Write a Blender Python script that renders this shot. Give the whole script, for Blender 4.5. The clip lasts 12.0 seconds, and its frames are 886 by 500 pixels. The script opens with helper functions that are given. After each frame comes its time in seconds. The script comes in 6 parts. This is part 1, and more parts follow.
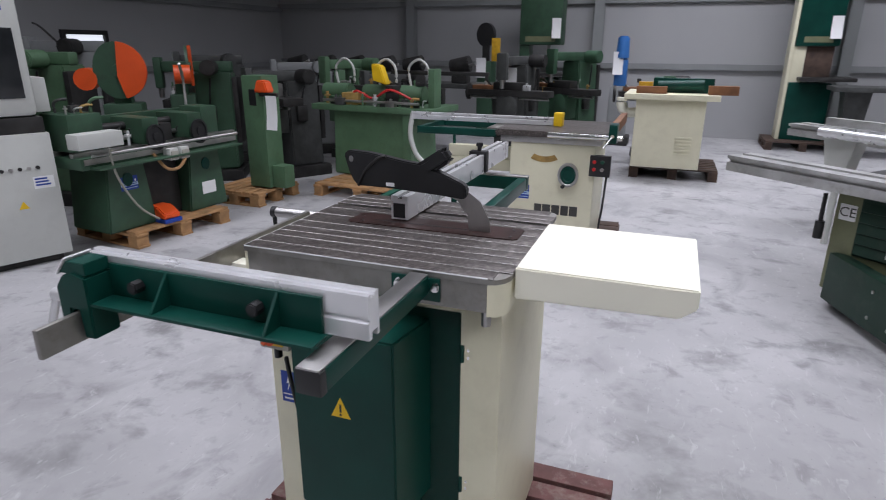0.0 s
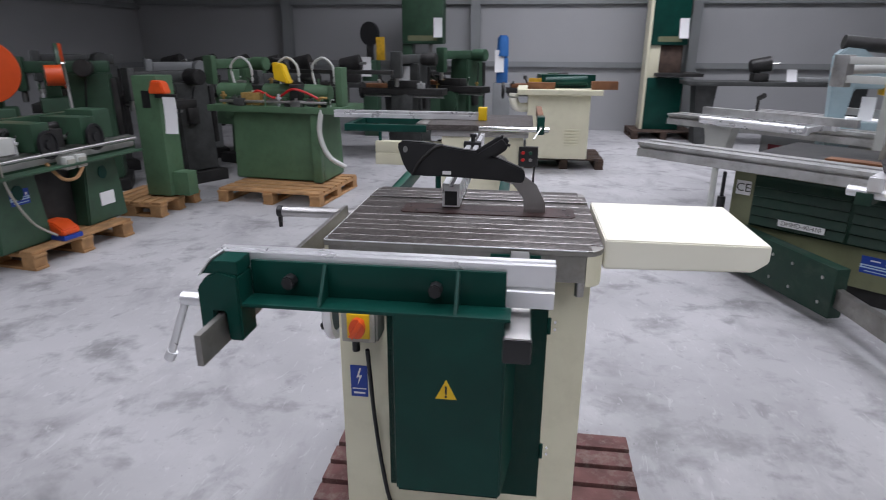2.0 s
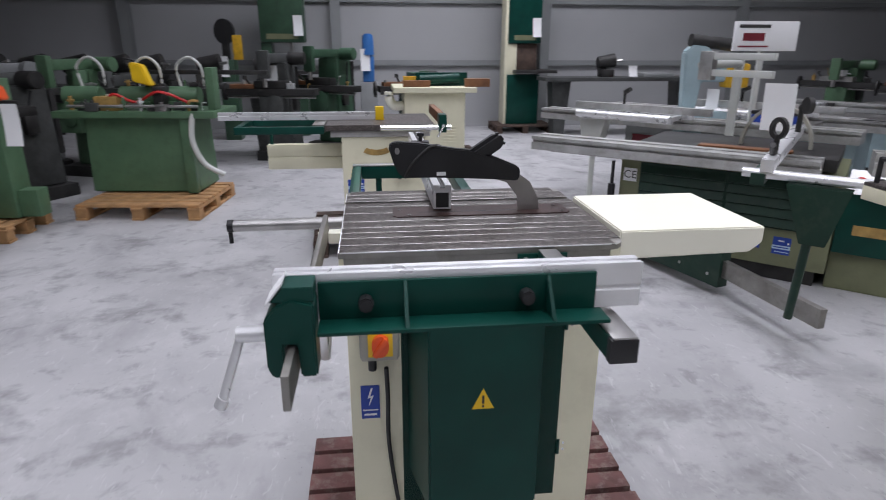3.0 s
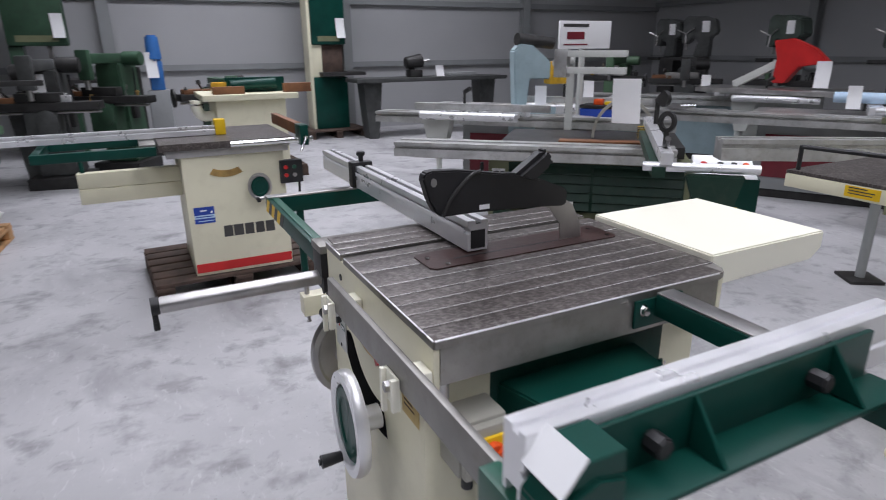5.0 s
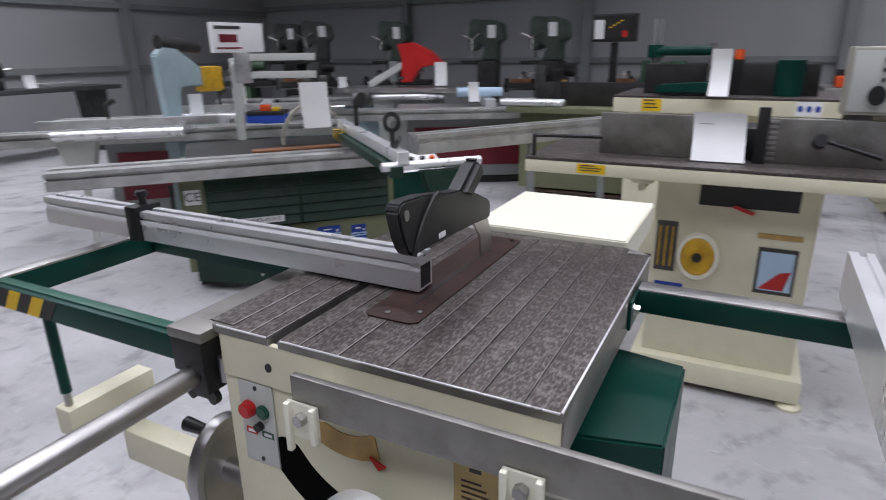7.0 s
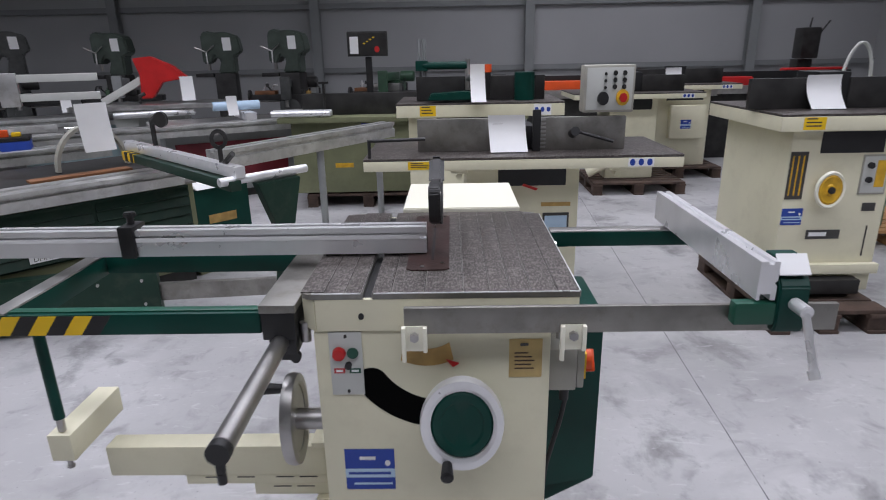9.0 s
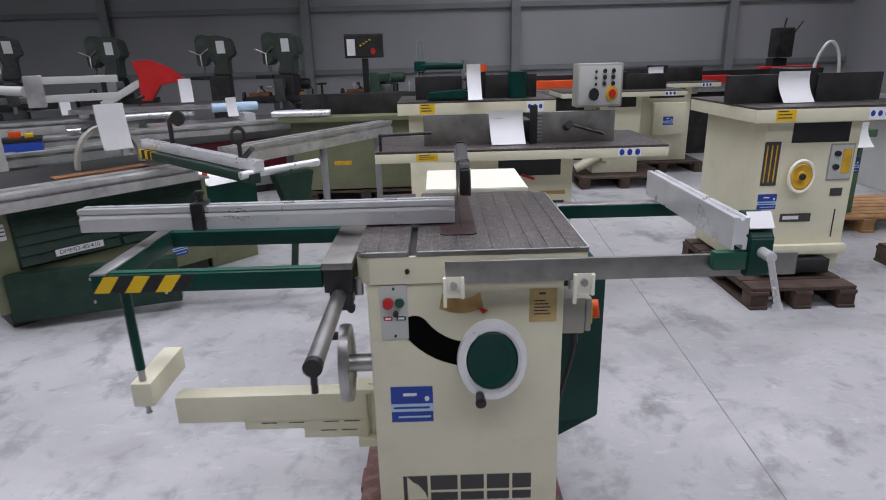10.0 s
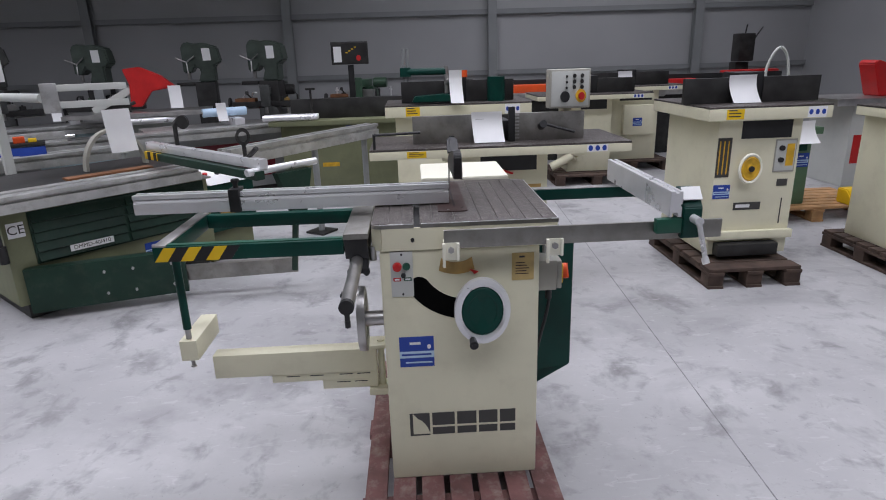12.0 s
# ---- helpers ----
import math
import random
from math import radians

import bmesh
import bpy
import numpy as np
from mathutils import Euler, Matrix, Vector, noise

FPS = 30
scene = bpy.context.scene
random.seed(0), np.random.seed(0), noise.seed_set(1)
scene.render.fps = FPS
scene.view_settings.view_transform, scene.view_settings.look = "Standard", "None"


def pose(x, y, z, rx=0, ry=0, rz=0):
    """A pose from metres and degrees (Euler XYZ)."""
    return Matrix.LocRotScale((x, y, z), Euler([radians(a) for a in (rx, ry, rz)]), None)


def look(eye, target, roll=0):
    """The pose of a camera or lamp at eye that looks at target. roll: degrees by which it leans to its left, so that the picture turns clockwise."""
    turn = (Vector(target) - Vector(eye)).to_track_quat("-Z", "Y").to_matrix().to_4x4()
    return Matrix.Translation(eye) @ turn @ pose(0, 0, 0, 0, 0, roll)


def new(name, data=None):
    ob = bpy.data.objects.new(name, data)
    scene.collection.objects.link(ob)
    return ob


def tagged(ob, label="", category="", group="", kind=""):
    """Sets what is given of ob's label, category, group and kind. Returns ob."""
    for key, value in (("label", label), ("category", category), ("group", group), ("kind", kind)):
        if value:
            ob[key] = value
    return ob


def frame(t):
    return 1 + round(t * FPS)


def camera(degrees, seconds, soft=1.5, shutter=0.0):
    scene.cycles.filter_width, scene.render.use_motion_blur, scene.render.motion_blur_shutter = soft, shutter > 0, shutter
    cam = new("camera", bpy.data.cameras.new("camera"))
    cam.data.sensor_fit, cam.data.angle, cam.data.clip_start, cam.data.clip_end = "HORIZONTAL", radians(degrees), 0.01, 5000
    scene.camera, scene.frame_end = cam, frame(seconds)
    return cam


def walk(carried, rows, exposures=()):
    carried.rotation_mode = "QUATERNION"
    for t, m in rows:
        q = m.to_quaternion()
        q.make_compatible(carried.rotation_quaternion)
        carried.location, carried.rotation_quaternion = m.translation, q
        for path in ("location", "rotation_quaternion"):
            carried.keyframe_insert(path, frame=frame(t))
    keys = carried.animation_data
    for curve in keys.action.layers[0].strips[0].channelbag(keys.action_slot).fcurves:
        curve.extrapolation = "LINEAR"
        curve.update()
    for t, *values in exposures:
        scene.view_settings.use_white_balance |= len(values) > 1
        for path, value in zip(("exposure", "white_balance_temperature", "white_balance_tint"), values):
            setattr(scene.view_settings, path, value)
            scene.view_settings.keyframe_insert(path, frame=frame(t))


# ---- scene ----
cam = camera(72.8, 12.0, soft=1.0, shutter=0.5)
PATH = [
    (0, (1.041, 0.891, 1.426), (-0.733, 0.226, 0.783), 0.3),
    (0.5, (1.143, 0.816, 1.424), (-0.666, 0.252, 0.785), 0.0),
    (1, (1.188, 0.73, 1.402), (-0.649, 0.27, 0.759), 0.2),
    (1.5, (1.195, 0.614, 1.396), (-0.665, 0.259, 0.753), -0.0),
    (2, (1.218, 0.446, 1.404), (-0.661, 0.201, 0.764), 0.3),
    (2.5, (1.231, 0.275, 1.401), (-0.664, 0.277, 0.761), 0.0),
    (3, (1.159, 0.097, 1.395), (-0.723, 0.319, 0.754), 0.2),
    (3.5, (1.061, -0.04, 1.392), (-0.787, 0.375, 0.751), 0.2),
    (3.7, (1.02, -0.103, 1.392), (-0.813, 0.38, 0.752), 0.1),
    (5.3, (0.587, -0.349, 1.387), (-1.054, 0.6, 0.749), -0.5),
    (5.5, (0.531, -0.385, 1.393), (-1.063, 0.642, 0.755), -0.5),
    (6, (0.408, -0.434, 1.381), (-0.941, 0.898, 0.745), -0.7),
    (6.5, (0.279, -0.468, 1.381), (-0.895, 1.019, 0.742), -0.7),
    (7, (0.145, -0.536, 1.379), (-0.729, 1.148, 0.743), -0.8),
    (7.5, (0.031, -0.625, 1.387), (-0.55, 1.18, 0.751), -1.1),
    (7.7, (-0.007, -0.674, 1.385), (-0.464, 1.168, 0.754), -0.9),
    (9.3, (-0.283, -1.125, 1.444), (-0.273, 0.775, 0.82), -1.2),
    (9.5, (-0.304, -1.171, 1.443), (-0.273, 0.73, 0.821), -1.2),
    (10, (-0.349, -1.303, 1.435), (-0.337, 0.598, 0.814), -1.5),
    (10.5, (-0.394, -1.41, 1.449), (-0.388, 0.493, 0.832), -1.5),
    (11, (-0.429, -1.517, 1.433), (-0.397, 0.387, 0.82), -1.7),
    (11.5, (-0.43, -1.58, 1.444), (-0.353, 0.323, 0.833), -1.7),
    (12, (-0.409, -1.645, 1.451), (-0.329, 0.258, 0.842), -1.8),
]
walk(cam, [(t, look(eye, target, roll)) for t, eye, target, roll in PATH])


# ---- light ----
world = bpy.data.worlds.new("overcast_sky")
scene.world = world
world.use_nodes = True
wn = world.node_tree
sky = wn.nodes.new("ShaderNodeTexSky")
sky.sky_type = "NISHITA"
sky.sun_disc = False
sky.sun_elevation, sky.sun_rotation = radians(50), radians(120)
wn.links.new(sky.outputs[0], wn.nodes["Background"].inputs[0])
wn.nodes["Background"].inputs[1].default_value = 0.12

# hall limits
WX, WY, WS, WE, TOP = -10.0, 10.5, -6.8, 7.4, 5.2


# Unseen area lamp under the closed roof, standing in for daylight from above.
def overhead_fill(x, y, sx, sy, power):
    d = bpy.data.lights.new("overhead_fill_lamp", "AREA")
    d.shape, d.size, d.size_y, d.energy, d.color = "RECTANGLE", sx, sy, power, (0.885, 0.89, 1.0)
    d.spread = radians(140)
    o = new("overhead_fill_lamp", d)
    o.matrix_world = pose(x, y, TOP - 0.03)
    return o


for sx, sy, lx, pw in ((1.2, -2.6, 9.0, 155), (-0.9, 0.8, 11.0, 215), (0.4, 4.6, 8.0, 150), (2.8, 8.0, 6.0, 95)):
    overhead_fill(sx, sy, lx, 1.1, pw)
# Added lamp that brightens the west wall; no source is known there.
overhead_fill(-7.2, 2.2, 1.1, 6.5, 215)


# ---- materials ----
def mat(name, col, rough=0.5, metal=0.0, var=0.12, scale=6.0, bump=0.05, grain=120.0, dirt=None, dirt_amt=0.0, spec=0.5):
    m = bpy.data.materials.new(name)
    m.use_nodes = True
    n, l = m.node_tree.nodes, m.node_tree.links
    b = n["Principled BSDF"]
    tc = n.new("ShaderNodeTexCoord")
    a = n.new("ShaderNodeTexNoise")
    a.inputs["Scale"].default_value, a.inputs["Detail"].default_value = scale, 6
    l.new(tc.outputs["Object"], a.inputs["Vector"])
    g = n.new("ShaderNodeTexNoise")
    g.inputs["Scale"].default_value, g.inputs["Detail"].default_value = grain, 3
    l.new(tc.outputs["Object"], g.inputs["Vector"])
    r = n.new("ShaderNodeValToRGB")
    r.color_ramp.elements[0].position, r.color_ramp.elements[1].position = 0.3, 0.7
    lo = [c * (1 - var) for c in col]
    hi = [min(1, c * (1 + var)) for c in col]
    r.color_ramp.elements[0].color, r.color_ramp.elements[1].color = (*lo, 1), (*hi, 1)
    l.new(a.outputs["Fac"], r.inputs["Fac"])
    out = r.outputs["Color"]
    if dirt:
        mx = n.new("ShaderNodeMix")
        mx.data_type = "RGBA"
        d = n.new("ShaderNodeTexNoise")
        d.inputs["Scale"].default_value, d.inputs["Detail"].default_value, d.inputs["Roughness"].default_value = scale * 2.3, 8, 0.7
        l.new(tc.outputs["Object"], d.inputs["Vector"])
        dr = n.new("ShaderNodeMapRange")
        dr.inputs["From Min"].default_value, dr.inputs["From Max"].default_value = 0.5, 0.75
        dr.inputs["To Max"].default_value = dirt_amt
        l.new(d.outputs["Fac"], dr.inputs["Value"])
        l.new(dr.outputs["Result"], mx.inputs["Factor"])
        l.new(out, mx.inputs["A"])
        mx.inputs["B"].default_value = (*dirt, 1)
        out = mx.outputs["Result"]
    l.new(out, b.inputs["Base Color"])
    rr = n.new("ShaderNodeMapRange")
    rr.inputs["To Min"].default_value, rr.inputs["To Max"].default_value = max(0.03, rough - 0.1), min(1, rough + 0.1)
    l.new(a.outputs["Fac"], rr.inputs["Value"])
    l.new(rr.outputs["Result"], b.inputs["Roughness"])
    b.inputs["Metallic"].default_value = metal
    b.inputs["Specular IOR Level"].default_value = spec
    bp = n.new("ShaderNodeBump")
    bp.inputs["Strength"].default_value, bp.inputs["Distance"].default_value = bump, 0.002
    l.new(g.outputs["Fac"], bp.inputs["Height"])
    l.new(bp.outputs["Normal"], b.inputs["Normal"])
    return m


CREAM = mat("cream_enamel", (0.70, 0.67, 0.50), 0.42, var=0.05, scale=3, bump=0.04, grain=400, dirt=(0.42, 0.38, 0.26), dirt_amt=0.25)
WHITE = mat("ivory_laminate", (0.83, 0.81, 0.68), 0.4, var=0.03, scale=3, bump=0.02)
GREY_P = mat("pale_grey_enamel", (0.52, 0.53, 0.50), 0.4, var=0.05, scale=3, dirt=(0.3, 0.3, 0.28), dirt_amt=0.2)
GREY_D = mat("dull_grey_enamel", (0.27, 0.28, 0.28), 0.45, var=0.08, scale=3, dirt=(0.15, 0.15, 0.14), dirt_amt=0.3)
PAPER = mat("white_paper", (0.80, 0.80, 0.80), 0.7, var=0.03)
DGREEN = mat("dark_green_enamel", (0.004, 0.044, 0.033), 0.34, var=0.2, scale=5, bump=0.06, grain=300, spec=0.22)
BGREEN = mat("forest_green_enamel", (0.010, 0.078, 0.048), 0.35, var=0.2, scale=5)
MGREEN = mat("machine_green_enamel", (0.034, 0.080, 0.046), 0.45, var=0.2, scale=5, dirt=(0.03, 0.04, 0.03), dirt_amt=0.6)
PGREEN = mat("panel_green_enamel", (0.012, 0.036, 0.024), 0.42, spec=0.3, var=0.2, scale=5, dirt=(0.08, 0.09, 0.07), dirt_amt=0.3)
FGREEN = mat("light_machine_green_enamel", (0.080, 0.155, 0.085), 0.45, var=0.15, scale=5, dirt=(0.05, 0.07, 0.04), dirt_amt=0.5)
OLIVE = mat("olive_grey_enamel", (0.17, 0.18, 0.10), 0.45, var=0.15, scale=4, dirt=(0.1, 0.1, 0.06), dirt_amt=0.4)
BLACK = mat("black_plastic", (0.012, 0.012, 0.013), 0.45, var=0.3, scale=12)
RUBBER = mat("worn_black_rubber", (0.02, 0.02, 0.02), 0.7, var=0.4, scale=10)
STEEL = mat("brushed_steel", (0.46, 0.45, 0.44), 0.38, 1.0, var=0.2, scale=9, bump=0.12, grain=200)
DSTEEL = mat("dull_rail_steel", (0.30, 0.29, 0.27), 0.45, 0.9, var=0.25, scale=9, bump=0.12, grain=200, dirt=(0.12, 0.1, 0.08), dirt_amt=0.4)
WALU = mat("worn_aluminium", (0.50, 0.50, 0.49), 0.42, 0.7, var=0.2, scale=7, bump=0.1, grain=200, dirt=(0.2, 0.17, 0.14), dirt_amt=0.5)
VOID = mat("dark_opening", (0.003, 0.003, 0.003), 0.95, var=0.1, spec=0.05)
CHROME = mat("polished_chrome", (0.75, 0.75, 0.74), 0.14, 1.0, var=0.08, scale=9)
ALU = mat("anodised_aluminium", (0.80, 0.80, 0.81), 0.30, 0.58, var=0.06, scale=12, bump=0.02, grain=250)
DARKM = mat("blackened_iron", (0.035, 0.034, 0.033), 0.5, 0.4, var=0.4, scale=8, bump=0.2)
DKGREY = mat("worn_dark_grey_enamel", (0.065, 0.068, 0.066), 0.5, 0.2, var=0.3, scale=7, bump=0.1, dirt=(0.03, 0.03, 0.028), dirt_amt=0.6)
DRILLG = mat("faded_green_grey_enamel", (0.050, 0.068, 0.055), 0.5, var=0.25, scale=7, dirt=(0.03, 0.035, 0.03), dirt_amt=0.5)
BROWN = mat("rusty_insert_plate", (0.042, 0.020, 0.017), 0.36, 0.3, var=0.35, scale=14, bump=0.2, dirt=(0.10, 0.045, 0.035), dirt_amt=0.4)
ORANGE = mat("signal_orange_enamel", (0.75, 0.09, 0.015), 0.4, var=0.1)
RED = mat("signal_red_enamel", (0.50, 0.015, 0.015), 0.4, var=0.15)
MAROON = mat("maroon_enamel", (0.16, 0.012, 0.022), 0.45, var=0.2)
YELLOW = mat("signal_yellow", (0.78, 0.50, 0.01), 0.45, var=0.08)
GOLD = mat("worn_yellow_dial", (0.62, 0.36, 0.02), 0.5, var=0.25, scale=16)
FADED = mat("faded_tan_plate", (0.52, 0.38, 0.15), 0.5, var=0.2, scale=18)
BRASS = mat("aged_brass_scale", (0.42, 0.27, 0.09), 0.45, 0.3, var=0.3, scale=20)
BLUE = mat("sign_blue", (0.012, 0.05, 0.32), 0.45, var=0.1)
PAINTB = mat("machine_blue_enamel", (0.035, 0.15, 0.42), 0.45, var=0.12)
SKYB = mat("pale_blue_enamel", (0.33, 0.43, 0.46), 0.4, var=0.1, scale=4, dirt=(0.2, 0.25, 0.25), dirt_amt=0.3)
LBLUE = mat("light_blue_film", (0.45, 0.60, 0.75), 0.4, var=0.05)
WOOD = mat("pale_pallet_wood", (0.40, 0.225, 0.10), 0.75, var=0.3, scale=9, bump=0.4, grain=60)
DWOOD = mat("weathered_pallet_wood", (0.070, 0.045, 0.034), 0.85, var=0.45, scale=9, bump=0.5, grain=60)
RWOOD = mat("red_stained_pallet_wood", (0.15, 0.07, 0.065), 0.85, var=0.4, scale=9, bump=0.5, grain=60, dirt=(0.27, 0.22, 0.19), dirt_amt=0.85)
BEAM = mat("brown_wooden_board", (0.20, 0.085, 0.035), 0.6, var=0.3, scale=8)
CABLE = mat("black_cable", (0.012, 0.012, 0.012), 0.5)
GREYB = mat("grey_switch_housing", (0.36, 0.35, 0.30), 0.5, var=0.1)
INK = mat("charcoal_print", (0.05, 0.048, 0.045), 0.5)
STEELP = mat("painted_hall_steel", (0.24, 0.25, 0.25), 0.55, var=0.1, scale=2)


def glass_mat(name, col):
    m = bpy.data.materials.new(name)
    m.use_nodes = True
    b = m.node_tree.nodes["Principled BSDF"]
    b.inputs["Base Color"].default_value = (*col, 1)
    b.inputs["Roughness"].default_value = 0.06
    b.inputs["Transmission Weight"].default_value = 0.9
    return m


GLASS = glass_mat("clear_guard_plastic", (0.75, 0.78, 0.76))
DGLASS = mat("dark_window_glass", (0.02, 0.022, 0.024), 0.12, var=0.3)


def concrete():
    m = mat("power_floated_concrete", (0.39, 0.386, 0.392), 0.58, var=0.15, scale=1.1, bump=0.12, grain=35, dirt=(0.475, 0.47, 0.476), dirt_amt=0.8)
    n, l = m.node_tree.nodes, m.node_tree.links
    b = n["Principled BSDF"]
    src = b.inputs["Base Color"].links[0].from_socket
    tc = [k for k in n if k.type == "TEX_COORD"][0]
    spots = ((1.3, 0.52, 0.68, (0.26, 0.255, 0.262), 0.75, 6, (1, 1.6), 0.6), (2.6, 0.55, 0.70, (0.145, 0.143, 0.146), 0.8, 5, (1.2, 1), 0.2), (7.0, 0.56, 0.72, (0.17, 0.168, 0.17), 0.65, 6, (1, 1), 0.4), (0.5, 0.50, 0.75, (0.27, 0.268, 0.272), 0.6, 3, (1, 1), 0.2), (26.0, 0.60, 0.70, (0.56, 0.555, 0.565), 0.35, 4, (0.35, 1), 1.2), (55.0, 0.66, 0.72, (0.14, 0.14, 0.14), 0.5, 3, (1, 1), 0.0))
    for sc, lo, hi, col, amt, det, stretch, warp in spots:
        mp = n.new("ShaderNodeMapping")
        mp.inputs["Scale"].default_value = (*stretch, 1)
        mp.inputs["Rotation"].default_value = (0, 0, 0.6 * sc)
        l.new(tc.outputs["Object"], mp.inputs["Vector"])
        t = n.new("ShaderNodeTexNoise")
        t.inputs["Scale"].default_value, t.inputs["Detail"].default_value, t.inputs["Roughness"].default_value, t.inputs["Distortion"].default_value = sc, det, 0.62, warp
        l.new(mp.outputs["Vector"], t.inputs["Vector"])
        r = n.new("ShaderNodeMapRange")
        r.inputs["From Min"].default_value, r.inputs["From Max"].default_value, r.inputs["To Max"].default_value = lo, hi, amt
        l.new(t.outputs["Fac"], r.inputs["Value"])
        x = n.new("ShaderNodeMix")
        x.data_type = "RGBA"
        l.new(r.outputs["Result"], x.inputs["Factor"])
        l.new(src, x.inputs["A"])
        x.inputs["B"].default_value = (*col, 1)
        src = x.outputs["Result"]
    l.new(src, b.inputs["Base Color"])
    return m


FLOOR = concrete()
JOINT = mat("dusty_joint_filler", (0.20, 0.195, 0.20), 0.9, var=0.4, scale=9, bump=0.2)


def cast_iron():
    """Planed cast iron: fine mottling and faint machining lines."""
    m = mat("planed_cast_iron", (0.058, 0.048, 0.043), 0.42, 0.5, var=0.2, scale=5, bump=0.15, grain=300)
    n, l = m.node_tree.nodes, m.node_tree.links
    b = n["Principled BSDF"]
    src = b.inputs["Base Color"].links[0].from_socket
    tc = [k for k in n if k.type == "TEX_COORD"][0]
    mp = n.new("ShaderNodeMapping")
    mp.inputs["Scale"].default_value = (240, 80, 80)
    l.new(tc.outputs["Object"], mp.inputs["Vector"])
    t = n.new("ShaderNodeTexNoise")
    t.inputs["Scale"].default_value, t.inputs["Detail"].default_value = 1.0, 4
    l.new(mp.outputs["Vector"], t.inputs["Vector"])
    r = n.new("ShaderNodeMapRange")
    r.inputs["From Min"].default_value, r.inputs["From Max"].default_value, r.inputs["To Max"].default_value = 0.45, 0.66, 0.75
    l.new(t.outputs["Fac"], r.inputs["Value"])
    x = n.new("ShaderNodeMix")
    x.data_type = "RGBA"
    l.new(r.outputs["Result"], x.inputs["Factor"])
    l.new(src, x.inputs["A"])
    x.inputs["B"].default_value = (0.21, 0.19, 0.18, 1)
    w = n.new("ShaderNodeTexNoise")
    w.inputs["Scale"].default_value, w.inputs["Detail"].default_value, w.inputs["Roughness"].default_value = 38, 6, 0.68
    l.new(tc.outputs["Object"], w.inputs["Vector"])
    wr = n.new("ShaderNodeMapRange")
    wr.inputs["From Min"].default_value, wr.inputs["From Max"].default_value, wr.inputs["To Max"].default_value = 0.52, 0.68, 0.65
    l.new(w.outputs["Fac"], wr.inputs["Value"])
    wx = n.new("ShaderNodeMix")
    wx.data_type = "RGBA"
    l.new(wr.outputs["Result"], wx.inputs["Factor"])
    l.new(x.outputs["Result"], wx.inputs["A"])
    wx.inputs["B"].default_value = (0.25, 0.225, 0.21, 1)
    l.new(wx.outputs["Result"], b.inputs["Base Color"])
    return m


IRON = cast_iron()


def wall_panel_mat():
    m = mat("coated_sheet_wall", (0.375, 0.378, 0.382), 0.5, var=0.05, scale=0.8, bump=0.03)
    return m


WALLM = wall_panel_mat()


# ---- mesh helpers ----
def add(bm, verts, faces):
    vs = [bm.verts.new(v) for v in verts]
    for f in faces:
        bm.faces.new([vs[i] for i in f])


def box(x0, x1, y0, y1, z0, z1, bev=0.003, bm=None):
    b = bmesh.new()
    bmesh.ops.create_cube(b, size=1.0, matrix=Matrix.Translation(((x0 + x1) / 2, (y0 + y1) / 2, (z0 + z1) / 2)) @ Matrix.Diagonal((abs(x1 - x0), abs(y1 - y0), abs(z1 - z0), 1)))
    bev = min(bev, 0.3 * min(abs(x1 - x0), abs(y1 - y0), abs(z1 - z0)))
    if bev > 0:
        bmesh.ops.bevel(b, geom=b.edges[:], offset=bev, segments=2, affect="EDGES", profile=0.6)
    return join(bm, b) if bm else b


def join(*bms):
    out = bms[0]
    for b in bms[1:]:
        me = bpy.data.meshes.new("tmp")
        b.to_mesh(me)
        out.from_mesh(me)
        b.free()
        bpy.data.meshes.remove(me)
    return out


def turn(bm, m):
    bmesh.ops.transform(bm, matrix=m, verts=bm.verts)
    return bm


def rod(p0, p1, r, n=20, r2=None, bev=0.0):
    p0, p1 = Vector(p0), Vector(p1)
    d = p1 - p0
    b = bmesh.new()
    q = d.to_track_quat("Z", "Y").to_matrix().to_4x4()
    bmesh.ops.create_cone(b, cap_ends=True, segments=n, radius1=r, radius2=r if r2 is None else r2, depth=d.length, matrix=Matrix.Translation((p0 + p1) / 2) @ q)
    if bev > 0:
        es = [e for e in b.edges if len(e.link_faces) == 2 and any(len(f.verts) > 4 for f in e.link_faces)]
        bmesh.ops.bevel(b, geom=es, offset=bev, segments=2, affect="EDGES")
    return b


OVAL = 0.80


def squeeze(b, c, axis):
    """Wheels that stand upright are a little narrower than high."""
    if abs(axis[2]) > 0.3:
        return
    s = (OVAL, 1, 1) if abs(axis[1]) > abs(axis[0]) else (1, OVAL, 1)
    bmesh.ops.transform(b, matrix=Matrix.Translation(c) @ Matrix.Diagonal((*s, 1)) @ Matrix.Translation(-Vector(c)), verts=b.verts)


def lathe_ring(centre, axis, prof, n=40):
    """Revolve (radius, along) points round an axis."""
    q = Vector(axis).to_track_quat("Z", "Y").to_matrix().to_4x4()
    m = Matrix.Translation(centre) @ q
    b = bmesh.new()
    rings = []
    for i in range(n):
        a = 2 * math.pi * i / n
        rings.append([b.verts.new(m @ Vector((r * math.cos(a), r * math.sin(a), z))) for r, z in prof])
    k = len(prof)
    for i in range(n):
        for j in range(k - 1):
            b.faces.new((rings[i][j], rings[(i + 1) % n][j], rings[(i + 1) % n][j + 1], rings[i][j + 1]))
    squeeze(b, centre, axis)
    bmesh.ops.remove_doubles(b, verts=b.verts, dist=1e-5)
    bmesh.ops.recalc_face_normals(b, faces=b.faces)
    return b


